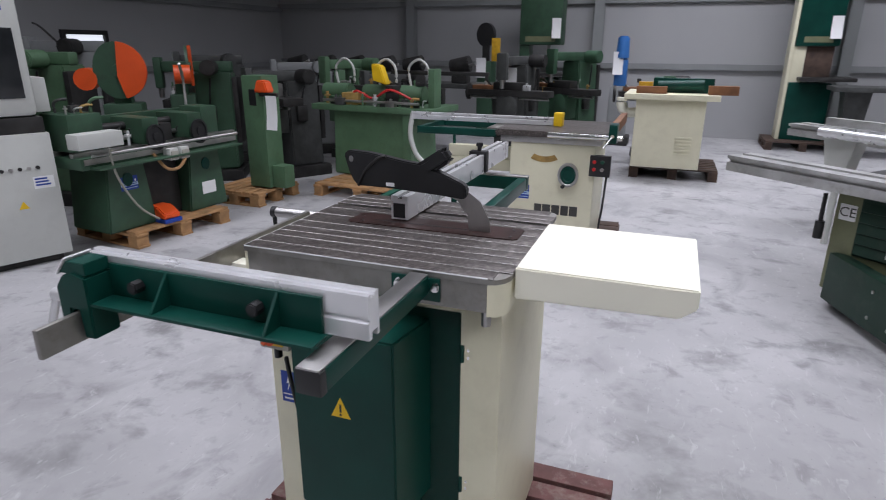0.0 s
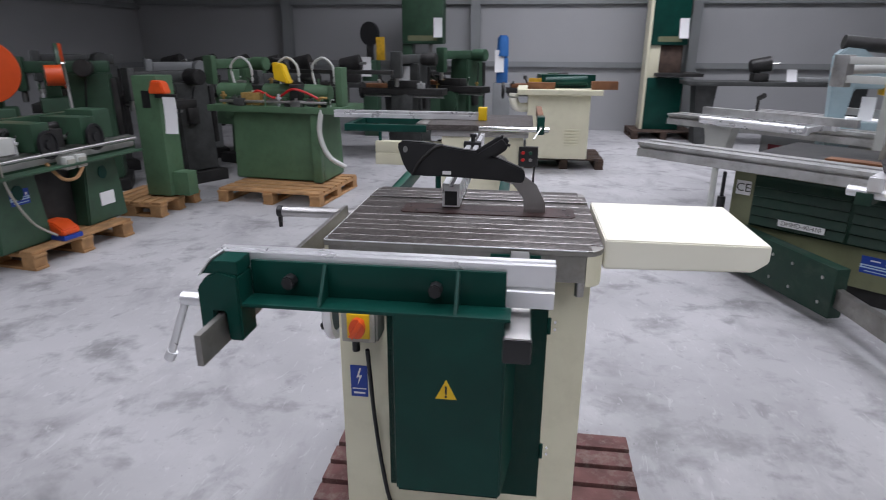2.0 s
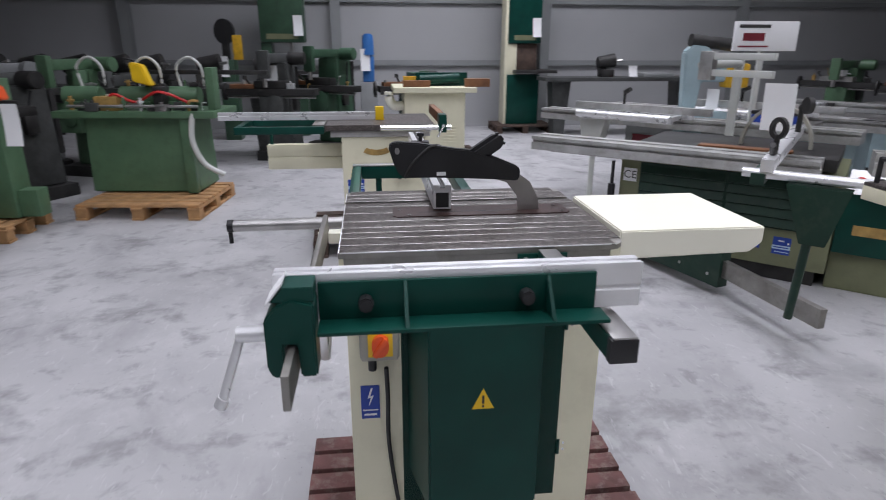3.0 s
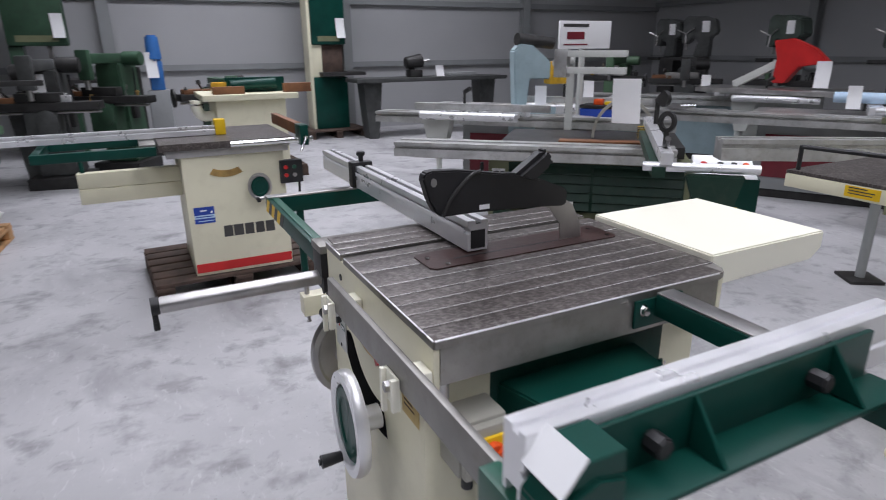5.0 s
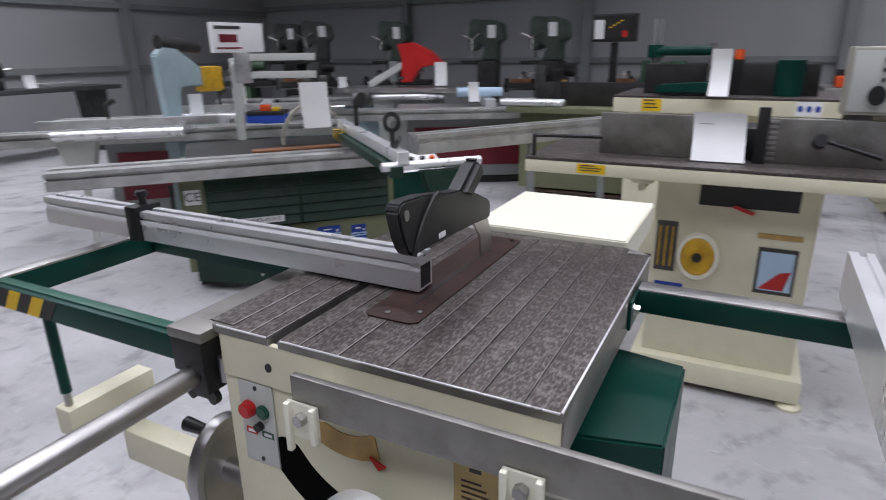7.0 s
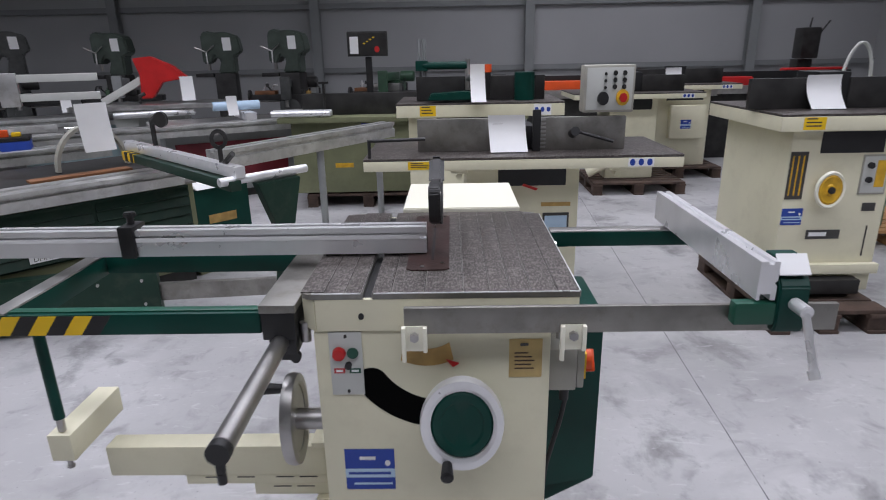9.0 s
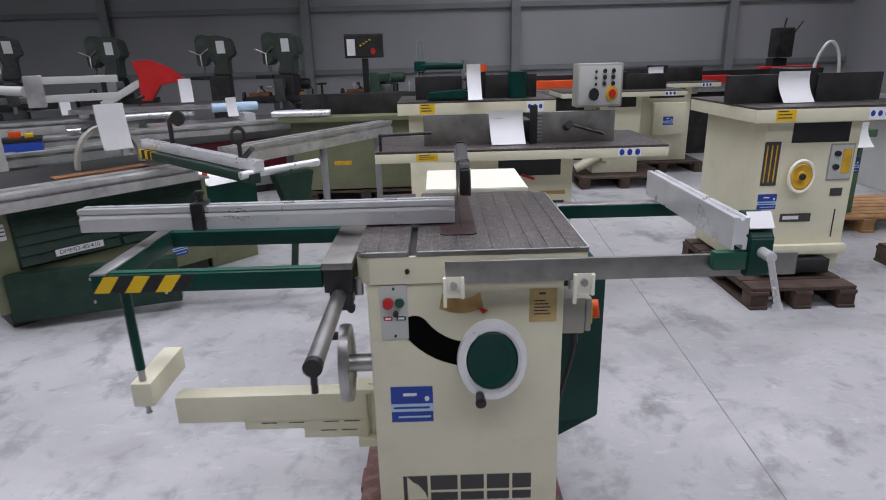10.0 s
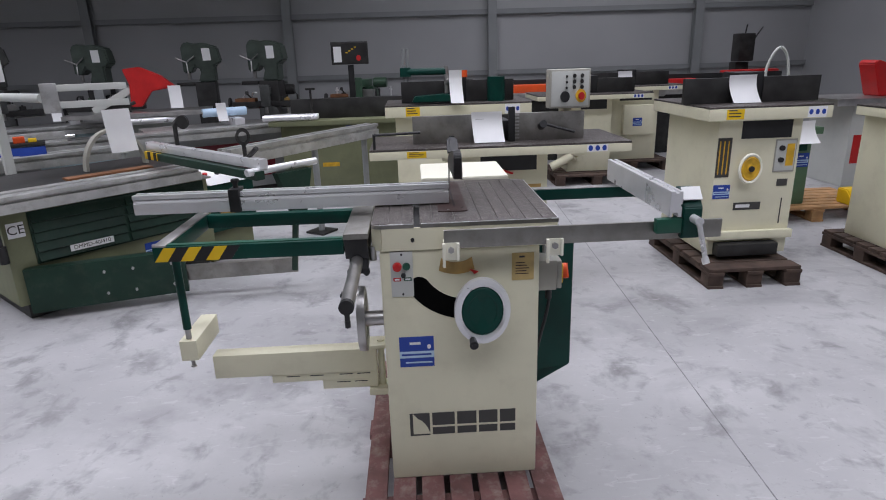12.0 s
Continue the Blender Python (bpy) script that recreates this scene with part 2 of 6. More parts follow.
def prism(pts, axis, a0, a1, bev=0.0):
    """Extrude an outline along an axis. Outline coordinates: x -> (y, z), y -> (x, z), z -> (x, y)."""
    b = bmesh.new()

    def at(p, a):
        return {"x": (a, p[0], p[1]), "y": (p[0], a, p[1]), "z": (p[0], p[1], a)}[axis]
    lo = [b.verts.new(at(p, a0)) for p in pts]
    hi = [b.verts.new(at(p, a1)) for p in pts]
    n = len(pts)
    b.faces.new(lo)
    b.faces.new(hi)
    for i in range(n):
        b.faces.new((lo[i], lo[(i + 1) % n], hi[(i + 1) % n], hi[i]))
    bmesh.ops.recalc_face_normals(b, faces=b.faces)
    if bev > 0:
        bmesh.ops.bevel(b, geom=b.edges[:], offset=bev, segments=2, affect="EDGES")
    return b


def tube(pts, r, n=10):
    """A round tube along a smoothed line of points."""
    P = [Vector(p) for p in pts]
    line = []
    for i in range(len(P) - 1):
        a, b_, c, d = P[max(i - 1, 0)], P[i], P[i + 1], P[min(i + 2, len(P) - 1)]
        for k in range(6):
            t = k / 6
            line.append(0.5 * (2 * b_ + (c - a) * t + (2 * a - 5 * b_ + 4 * c - d) * t * t + (3 * b_ - a - 3 * c + d) * t ** 3))
    line.append(P[-1])
    b = bmesh.new()
    rings = []
    for i, p in enumerate(line):
        d = (line[min(i + 1, len(line) - 1)] - line[max(i - 1, 0)]).normalized()
        q = d.to_track_quat("Z", "Y")
        rings.append([b.verts.new(p + q @ Vector((r * math.cos(2 * math.pi * k / n), r * math.sin(2 * math.pi * k / n), 0))) for k in range(n)])
    for i in range(len(rings) - 1):
        for k in range(n):
            b.faces.new((rings[i][k], rings[i][(k + 1) % n], rings[i + 1][(k + 1) % n], rings[i + 1][k]))
    b.faces.new(rings[0])
    b.faces.new(rings[-1])
    bmesh.ops.recalc_face_normals(b, faces=b.faces)
    return b


def mesh(name, bm, material):
    me = bpy.data.meshes.new(name)
    bm.to_mesh(me)
    bm.free()
    me.materials.append(material)
    for p in me.polygons:
        p.use_smooth = True
    me.set_sharp_from_angle(angle=radians(35))
    return me


def part(name, bm, material, parent, label=""):
    o = new(name, mesh(name, bm, material))
    o.parent = parent
    if label:
        o["label"] = label
    return o


def solid(name, bm, material, label="", category="", group="", kind=""):
    return tagged(new(name, mesh(name, bm, material)), label, category, group, kind)


def thing(name, label, category, m=None, group=""):
    o = new(name)
    o.empty_display_size = 0.1
    o.matrix_world = m or Matrix()
    return tagged(o, label, category, group)


def text(name, words, size, material, m, parent=None, label="", thick=0.0006):
    cu = bpy.data.curves.new(name, "FONT")
    cu.body, cu.size, cu.extrude, cu.align_x, cu.align_y = words, size, thick, "CENTER", "CENTER"
    tmp = new(name + "_curve", cu)
    me = bpy.data.meshes.new_from_object(tmp)
    bpy.data.objects.remove(tmp)
    me.materials.clear()
    me.materials.append(material)
    o = new(name, me)
    o.parent = parent
    o.matrix_local = m
    if label:
        o["label"] = label
    return o


def disc(c, axis, r, t, n=36):
    a = Vector(axis).normalized()
    b = rod(Vector(c) - a * t / 2, Vector(c) + a * t / 2, r, n)
    squeeze(b, c, axis)
    return b


def bars(parent, name, material, x0, x1, z0, z1, y, rows, cols=1, t=0.0008, fill=0.55, sizes=None):
    """Printed lines on a plate that faces -y, as thin bars in one mesh."""
    b = bmesh.new()
    rnd = random.Random(int(1000 * (x0 + z0)))
    h = (z1 - z0) / rows
    for i in range(rows):
        w = (x1 - x0) * (1.0 if i % 3 else 0.8) * rnd.uniform(0.75, 1.0)
        join(b, box(x0, x0 + w, y - t, y, z1 - (i + fill) * h, z1 - i * h, 0))
    return part(name, b, material, parent)


# ---- hall ----
def slab(name, x0, x1, y0, y1, z0, z1, material, label, cat):
    return solid(name, box(x0, x1, y0, y1, z0, z1, 0), material, label, cat, kind="structure")


slab("floor", WX - 0.3, WE + 0.3, WS - 0.3, WY + 0.3, -0.2, 0.0, FLOOR, "pale grey stained concrete workshop floor", "floor")
slab("wall_west", WX - 0.2, WX, WS, WY, 0, TOP, WALLM, "grey coated sheet metal hall wall", "wall")
slab("wall_north", WX - 0.2, WE, WY, WY + 0.2, 0, TOP, WALLM, "grey coated sheet metal hall wall", "wall")
slab("wall_south", WX - 0.2, WE, WS - 0.2, WS, 0, TOP, WALLM, "grey coated sheet metal hall wall", "wall")
slab("wall_east", WE, WE + 0.2, WS, WY, 0, TOP, WALLM, "grey coated sheet metal hall wall", "wall")
slab("ceiling", WX - 0.2, WE + 0.2, WS - 0.2, WY + 0.2, TOP, TOP + 0.15, WALLM, "grey sheet metal roof underside", "ceiling")
# saw-cut joints in the slab
solid("floor_joint", turn(box(-0.0024, 0.0024, WS + 0.5, WY - 0.5, -0.004, 0.0006, 0), Matrix.Translation((0.760, 0, 0)) @ Matrix.Rotation(radians(-3.4), 4, "Z")), JOINT, "dark saw-cut joint in the concrete", "joint", kind="structure")


def post(x, y, along):
    w, d = (0.16, 0.16)
    t = thing("steel_post", "grey painted steel wall post with flanges", "post", pose(x, y, 0), "wall posts")
    t["kind"] = "structure"
    if along == "y":
        part("web", box(0.012, d - 0.012, -0.006, 0.006, 0, TOP - 0.01, 0), STEELP, t)
        part("flange", box(0, 0.012, -w / 2, w / 2, 0, TOP - 0.01, 0), STEELP, t)
        part("flange", box(d - 0.012, d, -w / 2, w / 2, 0, TOP - 0.01, 0), STEELP, t)
    else:
        part("web", box(-0.006, 0.006, -d + 0.012, -0.012, 0, TOP - 0.01, 0), STEELP, t)
        part("flange", box(-w / 2, w / 2, -0.012, 0, 0, TOP - 0.01, 0), STEELP, t)
        part("flange", box(-w / 2, w / 2, -d, -d + 0.012, 0, TOP - 0.01, 0), STEELP, t)


for py in (-3.85, -0.45, 3.2, 6.9):
    post(WX + 0.02, py, "y")
for px in (-6.27, -2.66, 1.16, 5.12):
    post(px, WY - 0.02, "x")
for gz, nz in ((1.02, 1.11), (2.05, 2.21), (3.1, 3.31)):
    solid("wall_girt", box(WX + 0.003, WX + 0.06, WS, WY, gz + 0.06, gz + 0.15, 0), STEELP, "grey horizontal wall girt", "girt", kind="structure")
    solid("wall_girt", box(WX, WE, WY - 0.06, WY - 0.003, nz, nz + 0.09, 0), STEELP, "grey horizontal wall girt", "girt", kind="structure")
    solid("wall_girt", box(WX, WE, WS + 0.003, WS + 0.06, gz, gz + 0.09, 0), STEELP, "grey horizontal wall girt", "girt", kind="structure")


# ---- pallets ----
def pallet(m, lx, ly, wood, label, h=0.13, boards=6, across="y"):
    """Boards on top run along x; blocks and skids below."""
    t = thing("pallet", label, "pallet", m, "wooden pallets")
    rnd = random.Random(int(lx * 100 + ly * 10))
    bw = ly / boards
    for i in range(boards):
        y = (i + 0.5) * bw
        w = bw * rnd.uniform(0.74, 0.86) / 2
        part("board", box(rnd.uniform(0, 0.008), lx - rnd.uniform(0, 0.008), y - w, y + w, h - 0.022, h - rnd.uniform(0, 0.002), 0.002), wood, t)
    for x in (0.05, lx / 2, lx - 0.05):
        part("skid", box(x - 0.05, x + 0.05, 0, ly, 0, 0.018, 0.002), wood, t)
        part("stringer", box(x - 0.05, x + 0.05, 0, ly, h - 0.044, h - 0.0225, 0.002), wood, t)
        for y in (0.06, ly / 2, ly - 0.06):
            part("block", box(x - 0.05, x + 0.05, y - 0.05, y + 0.05, 0.0185, h - 0.0445, 0.002), wood, t)
    return t


def sticker(t, x0, x1, z0, z1, y, rows=2, name="info_sticker"):
    """Blue and white printed dealer's sticker that faces -y."""
    s = part(name, box(x0, x1, y - 0.001, y, z0, z1, 0), BLUE, t, "blue and white printed sticker")
    h, w = z1 - z0, x1 - x0
    part("white_band", box(x0, x1, y - 0.0016, y - 0.0012, z0 + 0.30 * h, z0 + 0.52 * h, 0), LBLUE, s)
    part("print", box(x0 + 0.3 * w, x0 + 0.62 * w, y - 0.0016, y - 0.0012, z0 + 0.74 * h, z0 + 0.82 * h, 0), PAPER, s)
    part("round_logo", disc((x1 - 0.14 * w, y - 0.0014, z0 + 0.66 * h), (0, 1, 0), 0.07 * w, 0.0006, 16), PAPER, s)
    part("print", box(x0 + 0.06 * w, x1 - 0.08 * w, y - 0.0021, y - 0.0017, z0 + 0.38 * h, z0 + 0.44 * h, 0), BLUE, s)
    part("print", box(x0 + 0.16 * w, x1 - 0.06 * w, y - 0.0016, y - 0.0012, z0 + 0.12 * h, z0 + 0.17 * h, 0), LBLUE, s)
    return s


def sheet(t, x0, x1, z0, z1, y, curl=0.02, name="notice_sheet"):
    """A hanging sheet of printed paper, bowed, that faces -y."""
    b = bmesh.new()
    n = 8
    fr, bk = [], []
    for i in range(n + 1):
        z = z1 + (z0 - z1) * i / n
        o = curl * (1.6 * (i / n) ** 1.5 - 0.5 * math.sin(math.pi * i / n))
        sh = 0.06 * (x1 - x0) * i / n
        fr.append([b.verts.new((x + sh, y - o, z)) for x in (x0, x1)])
        bk.append([b.verts.new((x + sh, y - o + 0.0015, z)) for x in (x0, x1)])
    for i in range(n):
        b.faces.new((fr[i][0], fr[i][1], fr[i + 1][1], fr[i + 1][0]))
        b.faces.new((bk[i][1], bk[i][0], bk[i + 1][0], bk[i + 1][1]))
        for k in (0, 1):
            b.faces.new((fr[i][k], bk[i][k], bk[i + 1][k], fr[i + 1][k]))
    bmesh.ops.recalc_face_normals(b, faces=b.faces)
    return part(name, b, PAPER, t, "white printed paper sheet")


def handwheel(t, c, axis, r, rim_mat, hub_mat, grip_dir, name="handwheel", dish=0.03):
    """Dished handwheel with a turned rim, hub disc and crank grip."""
    a = Vector(axis).normalized()
    w = part(name, lathe_ring(c, axis, [(r * 0.74, -0.008), (r * 0.82, -0.013), (r * 0.97, -0.012), (r, 0.0), (r * 0.97, 0.012), (r * 0.82, 0.013), (r * 0.74, 0.008), (r * 0.74, -0.008)]), rim_mat, t, "dull silver handwheel rim")
    part("hub_disc", lathe_ring(c, axis, [(0.0, 0.004), (r * 0.48, 0.004), (r * 0.53, 0.0075), (r * 0.68, 0.0075), (r * 0.74, 0.002), (r * 0.74, -0.006), (0, -0.006)]), hub_mat, w)
    part("shaft", rod(Vector(c) - a * (dish + 0.01), Vector(c) - a * 0.006, r * 0.22, 20), rim_mat, w)
    g = Vector(c) + Vector(grip_dir).normalized() * r * 0.88
    part("grip", join(rod(g + a * 0.012, g + a * 0.055, 0.010, 14, 0.013), rod(g + a * 0.056, g + a * 0.060, 0.006, 10)), BLACK, w, "black crank grip")
    return w


def profile_rail(y0, y1, z0, z1, axis_len, x0):
    """Slotted aluminium extrusion along x with T grooves in the face and top."""
    h, d = z1 - z0, y1 - y0
    out = [(y0, z0), (y1, z0), (y1, z1), (y0 + 0.66 * d, z1), (y0 + 0.66 * d, z1 - 0.12 * h), (y0 + 0.40 * d, z1 - 0.12 * h), (y0 + 0.40 * d, z1), (y0, z1),
           (y0, z0 + 0.78 * h), (y0 + 0.12 * d, z0 + 0.74 * h), (y0 + 0.12 * d, z0 + 0.60 * h), (y0, z0 + 0.56 * h)]
    return prism(out, "x", x0, x0 + axis_len, 0.0008)


# ---- the table saw in the middle ----
def main_saw():
    t = thing("table_saw", "cream and dark green cabinet table saw standing on a pallet", "table saw", pose(0, 0.02, 0) @ Matrix.Diagonal((1, 0.925, 1, 1)))
    z0 = 0.13
    # cabinet
    body = part("cabinet", box(-0.525, -0.053, 0.008, 0.64, z0, 0.918, 0.006), CREAM, t, "cream enamelled steel cabinet")
    part("base_flange", box(-0.085, -0.054, 0.642, 0.69, z0, 0.25, 0.004), CREAM, t)
    for (fx, fy) in ((-0.50, 0.03), (-0.08, 0.03), (-0.50, 0.61), (-0.08, 0.61)):
        part("levelling_bolt", rod((fx + (0.05 if fx > -0.3 else -0.045), fy, 0.888), (fx + (0.05 if fx > -0.3 else -0.045), fy, 0.93), 0.011, 12), STEEL, t)
    # table top: planed plate with a recessed slot and fine grooves
    slot = (-0.421, -0.403)
    xs = sorted([-0.545, slot[0], slot[1], 0.0])
    W = 0.66
    r = 0.028
    left = [(slot[0], 0.0), (slot[0], W), (-0.545 + r, W)] + [(-0.545 + r - r * math.sin(a), W - r + r * math.cos(a)) for a in (0.5, 1.07)] + [(-0.545, W - r), (-0.545, r)] + [(-0.545 + r - r * math.cos(a), r - r * math.sin(a)) for a in (0.5, 1.07)] + [(-0.545 + r, 0.0)]
    right = [(slot[1], 0.0), (-0.003, 0.0), (0.0, 0.003), (0.0, W - 0.04), (-0.006, W - 0.022), (-0.02, W - 0.008), (-0.04, W), (slot[1], W)]
    top = bmesh.new()
    # the top is made of lands with hair-line grooves between them
    for outline in (left, right):
        join(top, prism(outline, "z", 0.988, 0.9985, 0.0))
    part("table_plate", top, DSTEEL, t, "planed cast iron edge")
    edges = [-0.544, -0.495, -0.455, slot[0], slot[1], -0.365, -0.30, -0.225, -0.175, -0.135, -0.095, -0.045, 0.0]
    for a, b in zip(edges[:-1], edges[1:]):
        if a == slot[0]:
            continue
        y0 = 0.012 if a == -0.544 else 0.0008
        y1 = W - (0.03 if b == 0.0 else 0.02 if a == -0.544 else 0.001)
        part("table_land", box(a + 0.0008, b - 0.0008, y0, y1, 0.9985, 1.0005, 0.0006), IRON, t, "dark mottled planed cast iron")
        # Sloped steel strip stands in for the glint on each groove edge.
        part("land_glint", prism([(b - 0.0029, 1.0010), (b - 0.0009, 0.9987), (b - 0.0029, 0.9987)], "y", y0, y1), STEEL, t, "steel strip for the glint along the machined land's edge")
    # Thin bright strips along the front and right table edges.
    part("table_edge", join(box(-0.40, -0.003, 0.0, 0.0028, 0.9986, 1.0008, 0.0006), box(-0.52, -0.424, 0.0, 0.0028, 0.9986, 1.0008, 0.0006), box(-0.0030, -0.0003, 0.003, W - 0.04, 0.9986, 1.0009, 0.0006)), ALU, t, "thin bright strip along the table edge")
    part("slot_floor", box(slot[0] - 0.006, slot[1] + 0.006, 0.004, W, 0.976, 0.9875, 0), BLACK, t)
    part("table_apron", join(box(-0.515, -0.003, 0.001, 0.012, 0.92, 0.9878, 0.002), prism([(-0.545, 0.03), (-0.517, 0.001), (-0.512, 0.012), (-0.533, 0.035), (-0.533, 0.62), (-0.545, 0.62)], "z", 0.92, 0.9878)), CREAM, t, "cream painted front edge of the table")
    part("side_apron", box(-0.012, -0.0004, 0.012, 0.618, 0.928, 0.9878, 0.001), DSTEEL, t, "bare iron side of the table")
    part("rear_apron", join(box(-0.52, -0.04, 0.646, 0.658, 0.92, 0.9878, 0.002), prism([(-0.0004, 0.619), (-0.006, 0.638), (-0.02, 0.652), (-0.04, 0.658), (-0.04, 0.646), (-0.02, 0.64), (-0.012, 0.619)], "z", 0.92, 0.9878)), CREAM, t)
    part("locking_hole", disc((-0.426, 0.0, 0.952), (0, 1, 0), 0.007, 0.002, 16), BLACK, t)
    # insert plate and riving knife
    ins = [(-0.345, 0.142), (-0.335, 0.132), (-0.264, 0.132), (-0.254, 0.142), (-0.254, 0.602), (-0.264, 0.612), (-0.335, 0.612), (-0.345, 0.602)]
    ip = part("insert_plate", prism(ins, "z", 1.0007, 1.003), BROWN, t, "rust brown table insert plate")
    part("blade_slot", box(-0.294, -0.288, 0.20, 0.47, 1.0031, 1.0034, 0), BLACK, ip)
    for sx, sy in ((-0.312, 0.152), (-0.268, 0.175), (-0.268, 0.592), (-0.325, 0.585)):
        part("screw", rod((sx, sy, 1.003), (sx, sy, 1.0046), 0.005, 14), CHROME, ip)
    knife = [(0.475, 0.99), (0.535, 0.99), (0.53, 1.03), (0.505, 1.075), (0.46, 1.105), (0.40, 1.115), (0.40, 1.085), (0.44, 1.075), (0.47, 1.04)]
    part("riving_knife", prism(knife, "x", -0.2925, -0.2895, 0.0004), STEEL, t, "dull steel riving knife")
    # saw guard
    out = [(0.128, 1.155), (0.124, 1.168), (0.130, 1.178), (0.142, 1.181), (0.20, 1.178), (0.30, 1.163), (0.335, 1.160), (0.40, 1.143), (0.465, 1.118), (0.472, 1.108), (0.470, 1.086), (0.462, 1.082),
           (0.40, 1.087), (0.33, 1.090), (0.24, 1.094), (0.165, 1.094), (0.150, 1.104), (0.138, 1.125)]
    g = part("blade_guard", prism(out, "x", -0.294, -0.270, 0.003), BLACK, t, "black plastic saw blade guard")
    part("rib", tube([(-0.2695, 0.165, 1.095), (-0.2685, 0.185, 1.13), (-0.2685, 0.225, 1.165), (-0.2695, 0.25, 1.172)], 0.004, 8), DARKM, g)
    part("dust_spout", prism([(0.325, 1.152), (0.375, 1.136), (0.426, 1.168), (0.431, 1.178), (0.412, 1.200), (0.402, 1.199)], "x", -0.300, -0.264, 0.009), BLACK, g)
    part("guard_label", box(-0.2697, -0.269, 0.248, 0.272, 1.099, 1.108, 0), PAPER, g, "small white label")
    part("rivet", disc((-0.2695, 0.146, 1.160), (1, 0, 0), 0.008, 0.002, 16), STEEL, g)
    # cream rear extension
    e = [(0.664, 0.945), (0.664, 1.012), (1.032, 1.012), (1.032, 0.975), (1.0, 0.952)]
    ext = part("extension_table", prism(e, "x", -0.388, -0.052, 0.003), WHITE, t, "ivory laminate rear extension table")
    # fence rail on the front with its brackets
    part("fence_rail", box(-0.338, 0.458, -0.056, -0.044, 0.938, 0.991, 0.002), DSTEEL, t, "bare steel fence rail")
    for bx in (-0.319, -0.024):
        br = part("rail_bracket", join(box(bx - 0.024, bx + 0.024, -0.061, -0.0565, 0.905, 0.956, 0.002), box(bx - 0.024, bx - 0.016, -0.070, -0.0605, 0.885, 0.956, 0.002), box(bx + 0.016, bx + 0.024, -0.070, -0.0605, 0.905, 0.956, 0.002), box(bx - 0.02, bx + 0.02, -0.0435, 0.0, 0.925, 0.952, 0.002)), WHITE, t)
        part("bolt", join(rod((bx, -0.072, 0.936), (bx, -0.0612, 0.936), 0.009, 6), rod((bx, -0.073, 0.936), (bx, -0.066, 0.936), 0.006, 12)), STEEL, br)
    # rip fence
    fx = 0.277
    f = part("rip_fence", prism([(fx + 0.016, 1.008), (fx + 0.022, 1.008), (fx + 0.022, 1.02), (fx + 0.040, 1.02), (fx + 0.040, 1.008), (fx + 0.05, 1.008), (fx + 0.05, 1.036), (fx + 0.046, 1.039), (fx + 0.046, 1.042), (fx + 0.05, 1.045), (fx + 0.05, 1.081), (fx + 0.039, 1.081), (fx + 0.039, 1.075), (fx + 0.030, 1.075), (fx + 0.030, 1.081), (fx + 0.016, 1.081)], "y", -0.08, 0.527, 0.0006), ALU, t, "silver extruded aluminium rip fence")
    part("fence_web", box(fx + 0.0515, fx + 0.058, -0.01, 0.445, 1.006, 1.070, 0.001), DGREEN, f, "dark green fence carrier plate")
    part("fence_flange", box(fx + 0.0585, fx + 0.104, -0.01, 0.455, 1.006, 1.012, 0.001), DGREEN, f)
    for ry in (0.125, 0.36):
        part("gusset", prism([(fx + 0.0585, 1.0125), (fx + 0.102, 1.0125), (fx + 0.0585, 1.070)], "y", ry, ry + 0.006, 0.0006), DGREEN, f)
    for ky in (0.065, 0.325):
        part("clamp_knob", rod((fx + 0.0585, ky, 1.040), (fx + 0.080, ky, 1.040), 0.012, 8, bev=0.002), BLACK, f)
    hd = [(-0.088, 0.960), (-0.080, 0.945), (-0.062, 0.945), (-0.060, 0.996), (-0.040, 0.996), (-0.038, 0.945), (-0.012, 0.945), (-0.012, 1.058), (-0.045, 1.066), (-0.070, 1.056), (-0.088, 1.035)]
    part("fence_head", prism(hd, "x", fx + 0.052, fx + 0.106, 0.003), DGREEN, f, "dark green fence clamping head")
    part("head_block", box(fx - 0.02, fx + 0.0515, -0.085, -0.0585, 0.962, 1.004, 0.003), BGREEN, f)
    part("scale_plate", prism([(-0.084, 1.058), (-0.083, 1.0555), (-0.0565, 1.0865), (-0.0575, 1.089)], "x", fx + 0.05, fx + 0.104), PAPER, f, "pale scratched scale plate")
    part("head_cap", prism([(-0.078, 1.060), (-0.012, 1.060), (-0.012, 1.082), (-0.0575, 1.082)], "x", fx + 0.054, fx + 0.102, 0.001), DGREEN, f)
    part("clamp_lever", join(rod((fx + 0.08, -0.135, 1.005), (fx + 0.08, -0.0885, 1.005), 0.012, 18, bev=0.002), rod((fx + 0.08, -0.128, 1.004), (fx + 0.092, -0.165, 0.905), 0.0072, 14, bev=0.001), disc((fx + 0.092, -0.166, 0.903), (0.1, -0.5, -0.85), 0.010, 0.016, 12)), ALU, f, "chrome clamping lever")
    # rear guide tube of the fence
    gt = part("guide_tube", box(0.006, 0.395, 0.445, 0.49, 0.955, 0.993, 0.003), DGREEN, t, "dark green square guide tube")
    part("wear_strip", box(0.006, 0.412, 0.447, 0.488, 0.9935, 0.9965, 0.0005), STEEL, gt)
    part("end_cap", box(0.396, 0.413, 0.444, 0.491, 0.954, 0.993, 0.003), BLACK, gt)
    part("end_plate", box(0.0004, 0.0055, 0.40, 0.515, 0.938, 0.987, 0.001), DGREEN, gt)
    for by in (0.418, 0.505):
        part("bolt", join(rod((0.0056, by, 0.970), (0.016, by, 0.970), 0.008, 6), disc((0.0065, by, 0.970), (1, 0, 0), 0.011, 0.002, 16)), CHROME, gt)
